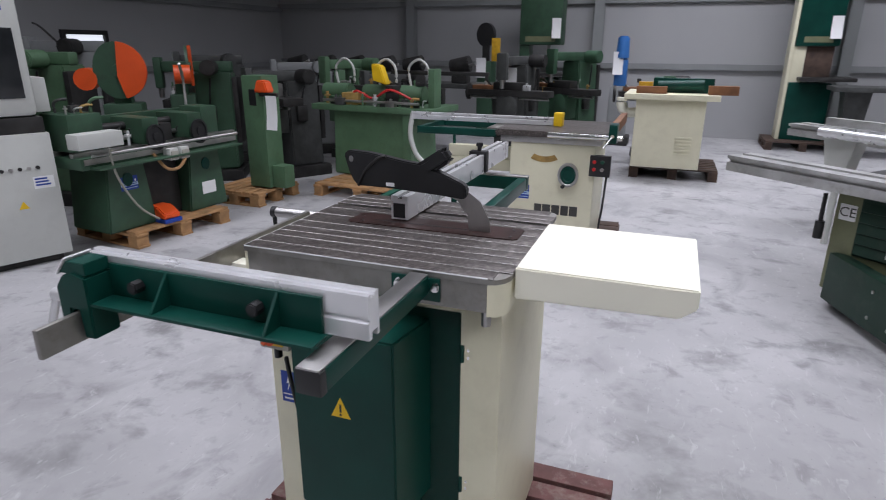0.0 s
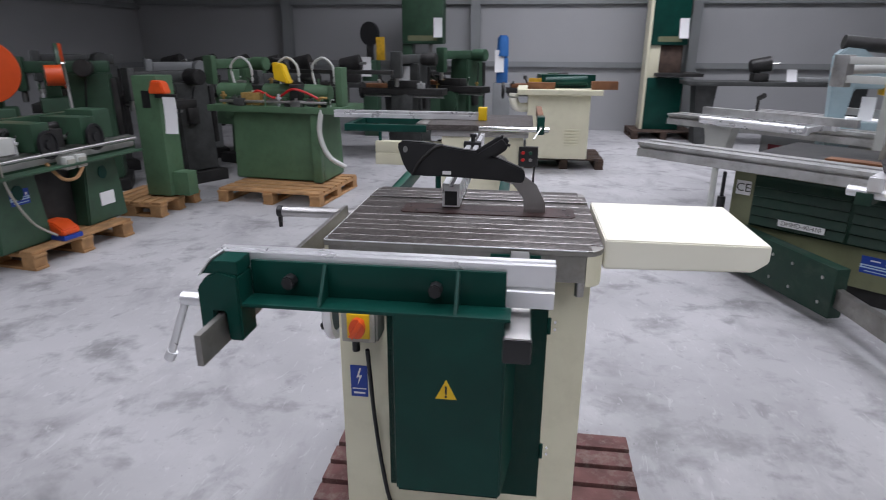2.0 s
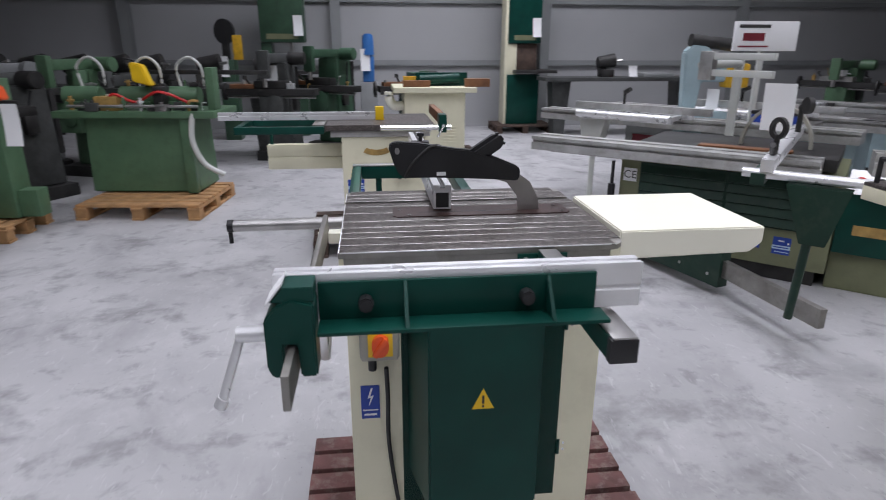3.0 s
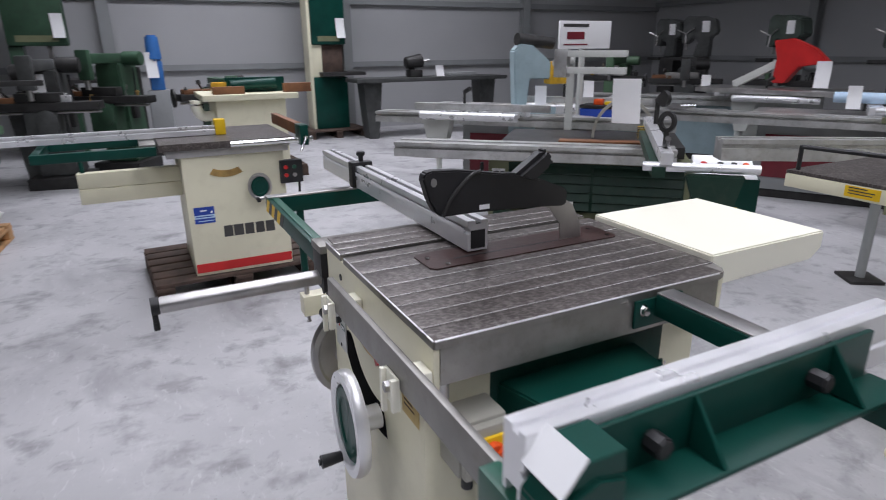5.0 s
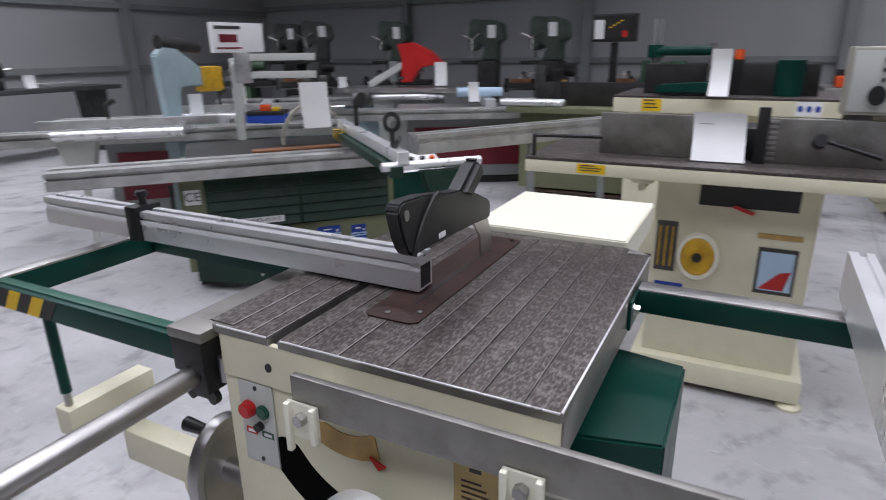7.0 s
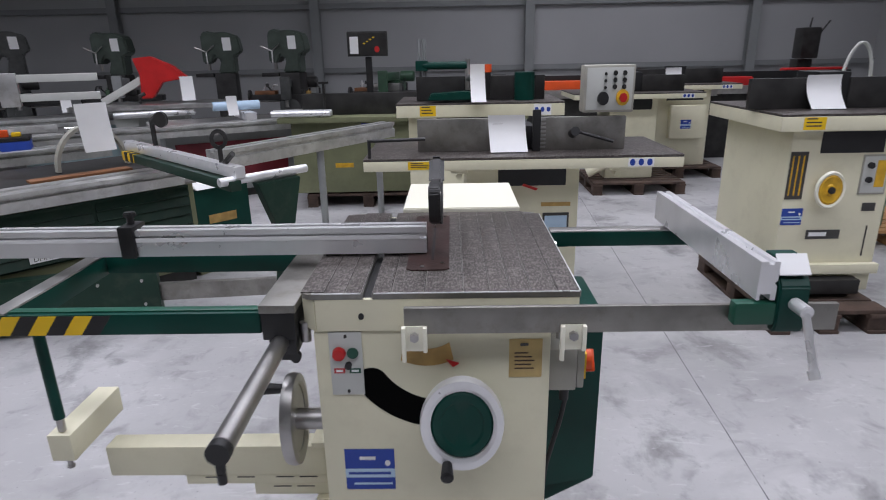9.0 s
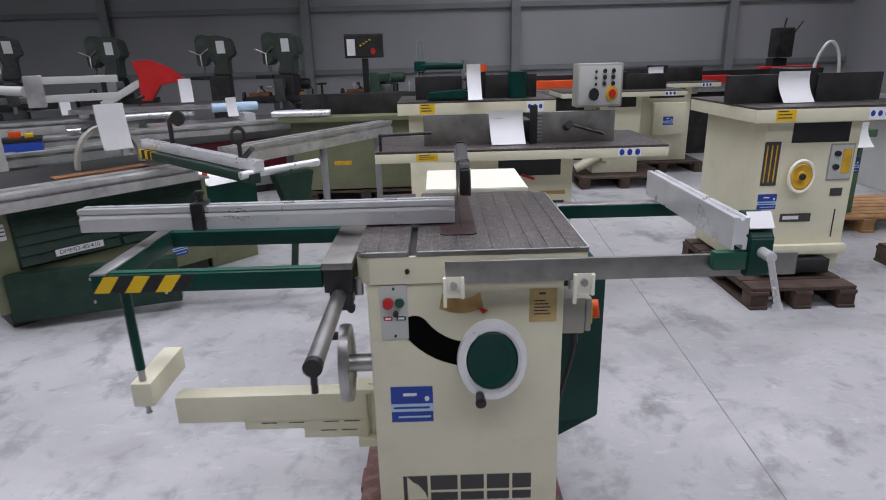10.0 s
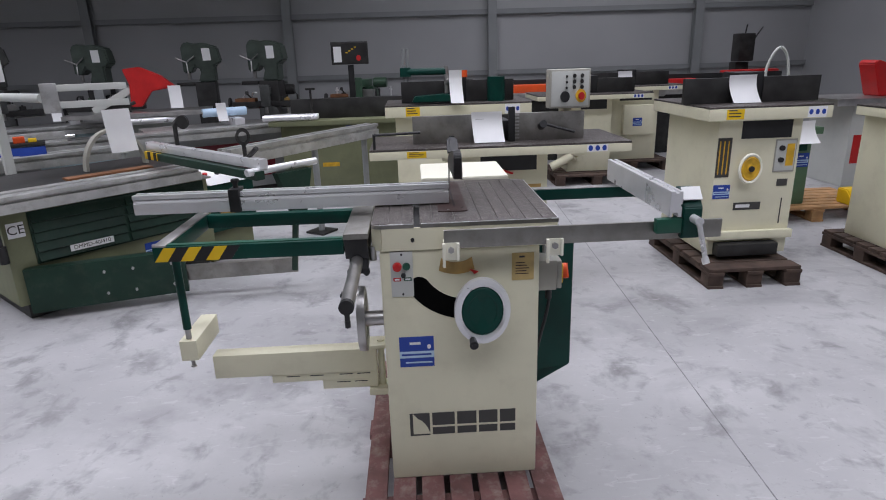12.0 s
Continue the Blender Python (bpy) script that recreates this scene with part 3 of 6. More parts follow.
    # green motor cover on the side, with a raised box, hinges and a warning triangle
    cv = part("motor_cover", box(-0.0525, -0.047, 0.135, 0.545, 0.29, 0.868, 0.001), DGREEN, t, "dark green hinged motor cover")
    part("cover_box", prism([(-0.0465, 0.150), (0.100, 0.188), (0.100, 0.445), (-0.0465, 0.470)], "z", 0.40, 0.846, 0.004), DGREEN, cv)
    part("cover_box_bottom", prism([(-0.0465, 0.315), (0.098, 0.399), (-0.0465, 0.399)], "y", 0.192, 0.44, 0.001), DGREEN, cv)
    for hz in (0.432, 0.772):
        h = part("hinge", join(box(-0.0525, -0.0475, 0.546, 0.572, hz - 0.018, hz + 0.018, 0.001), rod((-0.046, 0.5475, hz - 0.02), (-0.046, 0.5475, hz + 0.02), 0.005, 10)), DGREEN, cv)
        for dz in (-0.009, 0.009):
            part("screw", disc((-0.047, 0.562, hz + dz), (1, 0, 0), 0.004, 0.002, 10), CHROME, h)
    part("warning_triangle", prism([(0.286, 0.652), (0.336, 0.652), (0.311, 0.700)], "x", 0.1002, 0.101, 0), YELLOW, cv, "yellow warning triangle sticker")
    part("warning_mark", join(box(0.1011, 0.1015, 0.3085, 0.3135, 0.664, 0.684, 0), box(0.1011, 0.1015, 0.3085, 0.3135, 0.656, 0.661, 0)), BLACK, cv)
    cv.location = (-0.006, 0, 0.028)
    # main switch box
    sb = part("switch_box", join(box(-0.0525, 0.02, 0.03, 0.122, 0.735, 0.832, 0.006), box(0.0205, 0.036, 0.034, 0.118, 0.739, 0.828, 0.004)), GREYB, t, "grey main switch box")
    part("switch_plate", box(0.0365, 0.043, 0.05, 0.106, 0.752, 0.812, 0.002), YELLOW, sb)
    part("rotary_switch", join(disc((0.050, 0.078, 0.782), (1, 0, 0), 0.024, 0.013, 28), turn(box(0.0435, 0.064, -0.006, 0.006, -0.024, 0.024, 0.002), Matrix.Translation((0, 0.078, 0.782)) @ Matrix.Rotation(radians(-35), 4, "X"))), ORANGE, sb, "red-orange rotary switch")
    part("cable_gland", rod((0.0, 0.058, 0.70), (0.0, 0.058, 0.7345), 0.010, 12), BLACK, sb)
    part("power_cable", tube([(0.0, 0.098, 0.735), (-0.01, 0.10, 0.66), (-0.04, 0.10, 0.52), (-0.043, 0.115, 0.38), (-0.043, 0.135, 0.27), (-0.035, 0.17, 0.19), (-0.01, 0.24, 0.142)], 0.0055), CABLE, t, "black power cable")
    sb.location = (-0.012, 0.008, 0.026)
    vs = part("voltage_sign", box(-0.0525, -0.0518, 0.028, 0.074, 0.545, 0.632, 0), BLUE, t, "blue high voltage sign")
    part("lightning_mark", prism([(0.053, 0.625), (0.044, 0.598), (0.052, 0.600), (0.046, 0.576), (0.060, 0.606), (0.051, 0.604), (0.058, 0.625)], "x", -0.0517, -0.0513, 0), PAPER, vs)
    part("print", join(box(-0.0517, -0.0513, 0.032, 0.070, 0.566, 0.569, 0), box(-0.0517, -0.0513, 0.035, 0.066, 0.553, 0.558, 0)), PAPER, vs)
    vs.location = (0, 0.006, 0.03)
    # front face: push button plate, scale, curved slot, handwheel, plates
    y = 0.008
    pl = part("button_plate", box(-0.495, -0.429, y - 0.004, y - 0.0005, 0.776, 0.917, 0.001), GREY_P, t, "grey push button plate")
    part("stop_button", rod((-0.475, y - 0.004, 0.872), (-0.475, y - 0.020, 0.872), 0.014, 20, 0.012, 0.002), RED, pl)
    part("start_button", rod((-0.448, y - 0.004, 0.872), (-0.448, y - 0.012, 0.872), 0.012, 20, 0.011, 0.002), BGREEN, pl)
    part("fuse_cap", rod((-0.458, y - 0.004, 0.845), (-0.458, y - 0.014, 0.845), 0.007, 14), BLACK, pl)
    part("stop_label", box(-0.488, -0.466, y - 0.0048, y - 0.0042, 0.826, 0.837, 0), RED, pl)
    part("start_label", box(-0.457, -0.434, y - 0.0048, y - 0.0042, 0.826, 0.837, 0), BGREEN, pl)
    for wx, wl in ((-0.477, 0.014), (-0.4455, 0.015)):
        part("print", box(wx - wl / 2, wx + wl / 2, y - 0.0053, y - 0.0049, 0.829, 0.834, 0), PAPER, pl)
    for bz in (0.785, 0.908):
        part("screw", disc((-0.461, y - 0.0048, bz), (0, 1, 0), 0.004, 0.0016, 12), DARKM, pl)
    arc = [(-0.30 + 0.115 * math.sin(a), 0.955 - 0.115 * math.cos(a)) for a in np.linspace(-0.48, 0.48, 12)] + [(-0.30 + 0.078 * math.sin(a), 0.955 - 0.078 * math.cos(a)) for a in np.linspace(0.62, -0.62, 12)]
    sc = part("tilt_scale", prism(arc, "y", y - 0.002, y - 0.0005, 0), BRASS, t, "worn brass tilt scale")
    part("pointer", prism([(-0.262, 0.855), (-0.248, 0.838), (-0.236, 0.846)], "y", y - 0.006, y - 0.002, 0), RED, t)
    c0, ra, rb = (-0.27, 0.90), 0.205, 0.140
    a0, a1, rm, rw = radians(214), radians(285), (ra + rb) / 2, (ra - rb) / 2
    sl = [(c0[0] + ra * math.cos(a), c0[1] + ra * math.sin(a)) for a in np.linspace(a0, a1, 16)] + [(c0[0] + rb * math.cos(a), c0[1] + rb * math.sin(a)) for a in np.linspace(a1, a0, 16)]
    cx, cz = c0[0] + rm * math.cos(a0), c0[1] + rm * math.sin(a0)
    sl += [(cx + rw * math.cos(a0 + math.pi + q), cz + rw * math.sin(a0 + math.pi + q)) for q in np.linspace(0.25, math.pi - 0.25, 9)]
    part("curved_slot", prism(sl, "y", y - 0.001, y + 0.002, 0), VOID, t, "black curved slot for the tilting shaft")
    handwheel(t, (-0.232, -0.062, 0.746), (0, -1, 0), 0.104, ALU, DGREEN, (-0.35, 0, -1), dish=0.05)
    yl = part("data_plate", box(-0.136, -0.070, y - 0.002, y - 0.0005, 0.812, 0.897, 0.0005), FADED, t, "faded tan data plate")
    bars(yl, "print", BROWN, -0.125, -0.082, 0.825, 0.868, y - 0.0021, 5, fill=0.3)
    bars(yl, "print", INK, -0.114, -0.094, 0.878, 0.888, y - 0.0021, 1)
    sticker(t, -0.482, -0.376, 0.540, 0.642, y - 0.0005)
    # maker's mark as plain shapes
    lg = part("maker_mark", join(box(-0.462, -0.452, y - 0.001, y - 0.0004, 0.29, 0.372, 0), box(-0.452, -0.398, y - 0.001, y - 0.0004, 0.29, 0.295, 0), prism([(-0.452, 0.372), (-0.398, 0.372), (-0.398, 0.297), (-0.405, 0.318), (-0.412, 0.330), (-0.424, 0.345), (-0.436, 0.352)], "y", y - 0.001, y - 0.0004)), INK, t, "dark printed maker's mark")
    for k, (a, b) in enumerate(((-0.390, -0.318), (-0.310, -0.248), (-0.240, -0.180), (-0.172, -0.122))):
        part("mark_block", box(a, b, y - 0.001, y - 0.0004, 0.326, 0.372, 0), INK, lg)
        part("mark_block", box(a, b, y - 0.001, y - 0.0004, 0.292, 0.318, 0), INK, lg)
    # sliding table at the side
    s = part("sliding_table", box(-0.625, -0.553, -0.005, 0.425, 0.962, 0.979, 0.002), DSTEEL, t, "steel-topped sliding table frame")
    part("frame_rail", box(-0.622, -0.556, -0.004, 0.424, 0.905, 0.9618, 0.002), BLACK, s)
    part("frame_rail", box(-1.165, -0.6255, 0.0, 0.035, 0.918, 0.962, 0.002), DGREEN, s, "dark green front cross bar")
    part("frame_rail", box(-1.125, -0.6255, 0.385, 0.42, 0.918, 0.962, 0.002), DGREEN, s)
    part("frame_rail", box(-1.165, -1.128, 0.0355, 0.42, 0.914, 0.962, 0.002), DGREEN, s)
    part("edge_strip", box(-1.165, -0.63, 0.012, 0.034, 0.9622, 0.965, 0.0005), BGREEN, s)
    part("wear_strip", box(-1.165, -1.128, 0.0, 0.422, 0.9622, 0.9665, 0.0005), STEEL, s)
    for k in range(6):
        x = -1.163 + k * 0.036
        part("hazard_stripe", prism([(x, 0.919), (x + 0.036, 0.919), (x + 0.066, 0.960), (x + 0.030, 0.960)], "y", -0.0012, -0.0004, 0), YELLOW if k % 2 == 0 else BLACK, s, "yellow and black hazard stripe")
    # round guide bar towards the front
    gb = part("guide_bar", rod((-0.590, 0.05, 0.897), (-0.586, -0.36, 0.897), 0.0175, 24, bev=0.002), STEEL, t, "dull steel round guide bar")
    part("stop_knob", join(rod((-0.586, -0.378, 0.897), (-0.586, -0.3605, 0.897), 0.0185, 20), box(-0.592, -0.580, -0.378, -0.366, 0.862, 0.88, 0.002), rod((-0.586, -0.372, 0.845), (-0.586, -0.372, 0.862), 0.007, 12)), BLACK, gb)
    part("wing_knob", join(disc((-0.612, 0.018, 0.858), (0, 1, 0), 0.013, 0.012, 14), disc((-0.566, 0.018, 0.858), (0, 1, 0), 0.013, 0.012, 14), box(-0.606, -0.572, 0.012, 0.024, 0.852, 0.870, 0.003)), BLACK, gb)
    part("clamp_block", box(-0.612, -0.558, 0.0, 0.05, 0.87, 0.9045, 0.003), BLACK, gb)
    # crosscut fence
    cf = part("crosscut_fence", turn(profile_rail(0.243, 0.292, 0.0, 0.062, 0.995, -1.300), Matrix.Translation((0, 0, 1.0055))), ALU, t, "silver crosscut fence extrusion")
    part("track", box(-1.299, -0.306, 0.2625, 0.2754, 1.0602, 1.0612, 0), DARKM, cf)
    part("open_end", box(-0.3048, -0.3042, 0.250, 0.285, 1.0105, 1.048, 0), BLACK, cf)
    part("length_scale", box(-1.29, -0.32, 0.2415, 0.2425, 1.040, 1.050, 0), PAPER, cf)
    part("stop_block", join(box(-1.0, -0.965, 0.232, 0.300, 1.004, 1.078, 0.004), rod((-0.982, 0.268, 1.0775), (-0.982, 0.268, 1.098), 0.008, 12), rod((-0.982, 0.268, 1.094), (-0.982, 0.268, 1.106), 0.014, 8, bev=0.002)), BLACK, cf, "black flip stop with a knob")
    # swing arm under the sliding table
    part("support_post", rod((-1.145, 0.105, 0.665), (-1.145, 0.105, 0.9135), 0.0125, 16), DGREEN, t, "green support post")
    part("post_tip", rod((-1.145, 0.105, 0.632), (-1.145, 0.105, 0.6655), 0.009, 14), STEEL, t)
    ab = part("arm_head", box(-1.172, -1.118, 0.085, 0.315, 0.562, 0.630, 0.003), CREAM, t)
    part("foot_screw", join(rod((-1.145, 0.105, 0.535), (-1.145, 0.105, 0.562), 0.006, 10), disc((-1.145, 0.105, 0.536), (0, 0, 1), 0.009, 0.006, 8)), STEEL, ab)
    part("swing_arm", box(-1.1175, -0.57, 0.20, 0.26, 0.435, 0.520, 0.004), CREAM, t, "cream folded steel swing arm")
    part("arm_plate", box(-0.93, -0.57, 0.205, 0.255, 0.405, 0.4345, 0.003), CREAM, t)
    part("arm_plate", box(-0.76, -0.57, 0.208, 0.252, 0.370, 0.4045, 0.003), CREAM, t)
    for x in (-0.88, -0.80, -0.70, -0.64):
        part("arm_slot", box(x, x + 0.045, 0.2040, 0.2047, 0.425, 0.428, 0), BLACK, t)
    for x in (-0.71, -0.65):
        part("arm_slot", box(x, x + 0.045, 0.2070, 0.2077, 0.394, 0.397, 0), BLACK, t)
    part("pivot_bracket", join(box(-0.60, -0.526, 0.19, 0.27, 0.5205, 0.535, 0.003), box(-0.60, -0.526, 0.19, 0.27, 0.345, 0.3695, 0.003), rod((-0.555, 0.23, 0.34), (-0.555, 0.23, 0.54), 0.012, 14)), CREAM, t)
    handwheel(t, (-0.590, 0.045, 0.695), (-1, 0, 0), 0.105, STEEL, STEEL, (0, -0.3, 1), dish=0.06)
    return t


main_saw()
pallet(pose(0.015, -0.13, 0, 0, 0, 90), 0.98, 0.64, RWOOD, "red-stained worn wooden pallet under the table saw", boards=7)


# ---- second table saw of the same kind, turned to the aisle ----
def second_saw(m):
    t = thing("table_saw", "cream table saw with a red base stripe on a pallet", "table saw", m)
    z0 = 0.13
    part("cabinet", box(-0.56, 0.0, 0.03, 0.62, z0, 0.86, 0.006), CREAM, t, "cream enamelled cabinet")
    part("base_stripe", box(-0.555, -0.005, 0.026, 0.0295, z0 + 0.02, z0 + 0.075, 0), RED, t, "red painted base stripe")
    top = part("table_top", prism([(-0.66, 0.0), (0.06, 0.0), (0.06, 0.70), (-0.66, 0.70)], "z", 0.905, 0.945, 0.003), IRON, t, "planed cast iron table")
    part("table_underside", box(-0.63, 0.03, 0.02, 0.68, 0.861, 0.9045, 0.003), STEEL, t)
    handwheel(t, (-0.16, -0.015, 0.66), (0, -1, 0), 0.085, STEEL, DGREEN, (-0.3, 0, -1), dish=0.045)
    arc = [(-0.33 + 0.16 * math.sin(a), 0.86 - 0.13 * math.cos(a)) for a in np.linspace(-0.6, 0.6, 12)] + [(-0.33 + 0.12 * math.sin(a), 0.86 - 0.09 * math.cos(a)) for a in np.linspace(0.6, -0.6, 12)]
    part("tilt_scale", prism(arc, "y", 0.027, 0.0298, 0), BRASS, t, "worn brass tilt scale")
    part("switch_panel", box(-0.03, 0.10, 0.0, 0.05, 0.66, 0.80, 0.003), BLACK, t, "black switch panel")
    for k, mm in enumerate((RED, BGREEN, RED, STEEL)):
        part("button", rod((0.0 + 0.05 * (k % 2), 0.0, 0.76 - 0.05 * (k // 2)), (0.0 + 0.05 * (k % 2), -0.012, 0.76 - 0.05 * (k // 2)), 0.012, 14), mm, t)
    sticker(t, -0.53, -0.42, 0.46, 0.56, 0.029)
    lg = part("maker_mark", box(-0.38, -0.33, 0.028, 0.0296, 0.36, 0.43, 0), INK, t, "dark printed maker's mark")
    for a, b in ((-0.325, -0.27), (-0.262, -0.21), (-0.20, -0.15), (-0.142, -0.09)):
        part("mark_block", box(a, b, 0.028, 0.0296, 0.36, 0.43, 0), INK, lg)
    # front rail, fence and green head
    part("front_rail", rod((-0.30, -0.05, 0.93), (0.16, -0.05, 0.93), 0.018, 18), CHROME, t, "chromed front rail")
    for sx in (-0.25, 0.0):
        part("rail_stay", box(sx, sx + 0.03, -0.04, 0.0, 0.90, 0.93), STEEL, t)
    hd = part("fence_head", box(0.08, 0.13, -0.09, 0.03, 0.90, 1.02, 0.006), DGREEN, t, "dark green fence head")
    part("clamp_lever", join(rod((0.105, -0.09, 0.95), (0.105, -0.12, 0.95), 0.012, 12), rod((0.105, -0.118, 0.95), (0.06, -0.17, 0.88), 0.006, 10)), CHROME, hd)
    part("rip_fence", box(0.085, 0.125, 0.032, 0.70, 0.95, 1.02, 0.003), BEAM, t, "wooden-faced rip fence")
    cf = part("crosscut_fence", turn(profile_rail(0.30, 0.345, 0, 0.055, 1.12, -1.40), Matrix.Translation((0, 0, 0.948))), ALU, t, "silver crosscut fence")
    part("end_block", box(-0.33, -0.27, 0.285, 0.36, 0.9455, 1.04, 0.004), YELLOW, cf, "yellow plastic end block")
    sl = part("sliding_frame", box(-1.25, -0.67, 0.05, 0.09, 0.88, 0.93, 0.003), DGREEN, t, "dark green sliding table frame")
    part("frame_bar", box(-1.25, -0.67, 0.50, 0.54, 0.88, 0.93, 0.003), DGREEN, sl)
    part("frame_bar", box(-1.25, -1.21, 0.0905, 0.4995, 0.88, 0.93, 0.003), DGREEN, sl)
    part("frame_bar", box(-0.75, -0.67, 0.0905, 0.4995, 0.88, 0.94, 0.003), DSTEEL, sl)
    part("swing_arm", join(box(-1.08, -0.56, 0.24, 0.31, 0.69, 0.78, 0.006), box(-1.08, -0.56, 0.236, 0.314, 0.60, 0.6885, 0.006)), CREAM, t, "cream swing arm")
    part("arm_post", rod((-1.05, 0.28, 0.78), (-1.05, 0.28, 0.88), 0.012, 12), DGREEN, t)
    part("power_cable", tube([(0.08, 0.02, 0.66), (0.07, 0.02, 0.45), (0.06, 0.02, 0.25), (0.12, 0.10, 0.04), (0.26, 0.22, 0.012)], 0.007), CABLE, t, "black power cable")
    return t


second_saw(pose(-2.87, 0.455, 0.008, 0, 0, 90) @ Matrix.Diagonal((1.0, 1, 0.95, 1)))
pallet(pose(-2.84, -0.33, 0, 0, 0, 93), 0.97, 0.80, DWOOD, "dark weathered pallet under the second saw", boards=6)


# ---- spindle moulders ----
def moulder(m, label, W, D, H, tz0, cab, wheel=True, z0=0.13, wheel_x=0.0, hood=True, paper=True, thick=0.06, feet=False, wz=0.68, hx=None):
    """Front faces -y, origin under the middle of the table's front edge; table W x D, top at H; cab = (x0, x1, y0, y1)."""
    t = thing("spindle_moulder", label, "spindle moulder", m, "spindle moulders")
    x0, x1, y0, y1 = cab
    part("cabinet", box(x0, x1, y0, y1, z0 + (0.06 if feet else 0.0), H - thick - 0.001, 0.008), CREAM, t, "cream enamelled cabinet")
    part("table_top", box(-W / 2, W / 2, 0.001, D, H - 0.012, H, 0.003), IRON, t, "planed iron table")
    part("table_rim", box(-W / 2, W / 2, 0, D - 0.001, H - thick, H - 0.0125, 0.004), CREAM, t)
    if feet:
        part("plinth", box(x0 - 0.04, x1 + 0.04, y0 - 0.05, y1, z0 + 0.03, z0 + 0.13, 0.01), CREAM, t)
        for fx in (x0 - 0.01, x1 + 0.01):
            part("foot", lathe_ring((fx, y0 - 0.02, z0), (0, 0, 1), [(0, 0), (0.045, 0), (0.045, 0.012), (0.015, 0.03), (0, 0.03)], 20), CREAM, t)
    if wheel:
        wx, wz = x0 + wheel_x * (x1 - x0), z0 + wz * (H - z0)
        w = part("handwheel", lathe_ring((wx, y0 - 0.05, wz), (0, -1, 0), [(0.078, -0.010), (0.09, -0.012), (0.098, 0), (0.09, 0.012), (0.078, 0.008), (0.078, -0.01)]), WHITE, t, "cream handwheel rim")
        part("hub_disc", lathe_ring((wx, y0 - 0.05, wz), (0, -1, 0), [(0, 0.012), (0.025, 0.012), (0.03, 0.004), (0.055, 0.004), (0.068, 0.010), (0.078, 0.004), (0.078, -0.006), (0, -0.006)]), GOLD, w, "worn yellow wheel centre")
        part("hub", rod((wx, y0 - 0.062, wz), (wx, y0 - 0.072, wz), 0.018, 14), DARKM, w)
        part("shaft", rod((wx, y0 - 0.045, wz), (wx, y0, wz), 0.02, 14), STEEL, w)
    # Flat black panel on the cabinet front, just below the table rim.
    part("rim_panel", box(x0 + 0.28 * (x1 - x0), x1 - 0.12 * (x1 - x0), y0 - 0.002, y0 - 0.0005, H - thick - 0.12, H - thick - 0.01, 0), BLACK, t, "flat black panel below the table rim")
    part("warning_label", box(-0.36 * W, -0.36 * W + 0.11, -0.0012, -0.0002, H - thick + 0.008, H - 0.016, 0), YELLOW, t, "yellow warning label")
    bars(t, "print", INK, -0.36 * W + 0.012, -0.36 * W + 0.095, H - thick + 0.012, H - 0.02, -0.0013, 3, fill=0.35)
    pb = part("pictogram_label", box(0.36 * W - 0.05, 0.36 * W + 0.07, -0.0012, -0.0002, H - thick + 0.006, H - 0.014, 0), PAPER, t, "white label with blue safety signs")
    for k in range(3):
        part("sign_disc", disc((0.36 * W - 0.03 + 0.04 * k, -0.0018, H - thick / 2 - 0.004), (0, 1, 0), 0.016, 0.001, 20), BLUE, pb)
    if hood:
        hx = hx or 0.30 * W
        part("fence_half", box(-hx - 0.10, -0.08, 0.30 * D, 0.30 * D + 0.035, H + 0.001, H + 0.16, 0.003), DARKM if hood == "black" else DSTEEL, t, "fence plate")
        part("fence_half", box(0.08, hx + 0.12, 0.30 * D, 0.30 * D + 0.035, H + 0.001, H + 0.16, 0.003), DARKM if hood == "black" else DSTEEL, t, "fence plate")
        if hood == "black":
            part("cutter_hood", box(-0.085, 0.085, 0.31 * D, 0.31 * D + 0.22, H + 0.001, H + 0.19, 0.01), BLACK, t)
            part("hood_body", box(-hx, hx, 0.30 * D + 0.036, 0.30 * D + 0.10, H + 0.001, H + 0.10, 0.004), DARKM, t)
        else:
            for k in range(8):
                z = H + 0.012 + k * 0.019
                part("finger", box(-0.13, -0.0801, 0.30 * D - 0.004, 0.30 * D + 0.02, z, z + 0.009, 0.001), STEEL, t)
                part("finger", box(0.0801, 0.13, 0.30 * D - 0.004, 0.30 * D + 0.02, z, z + 0.009, 0.001), STEEL, t)
            part("cutter_hood", box(-0.079, 0.079, 0.30 * D + 0.02, 0.30 * D + 0.20, H + 0.001, H + 0.12, 0.01), BLACK, t)
            part("hold_down", box(0.06, 0.10, 0.24 * D, 0.27 * D, H + 0.001, H + 0.20, 0.004), BLACK, t, "black hold-down post")
            part("pressure_lever", join(rod((0.26, 0.2 * D, H + 0.10), (0.44, 0.16 * D, H + 0.05), 0.008, 10), rod((0.26, 0.29 * D, H + 0.08), (0.26, 0.18 * D, H + 0.10), 0.022, 14)), BLACK, t, "black pressure lever")
    if paper:
        sheet(t, -0.155, 0.025, H + 0.005, H + 0.175, 0.30 * D - 0.01, 0.04)
    return t


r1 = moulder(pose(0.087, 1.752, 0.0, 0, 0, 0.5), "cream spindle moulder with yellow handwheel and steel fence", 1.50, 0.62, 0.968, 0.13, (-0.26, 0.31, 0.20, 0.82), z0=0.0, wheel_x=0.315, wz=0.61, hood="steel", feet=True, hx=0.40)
sticker(r1, -0.235, -0.125, 0.36, 0.45, 0.1995)
mp = part("instruction_plate", box(0.13, 0.265, 0.195, 0.1995, 0.46, 0.645, 0.001), INK, r1, "dark-framed instruction plate")
part("plate_face", box(0.14, 0.255, 0.193, 0.1948, 0.475, 0.63, 0), LBLUE, mp)
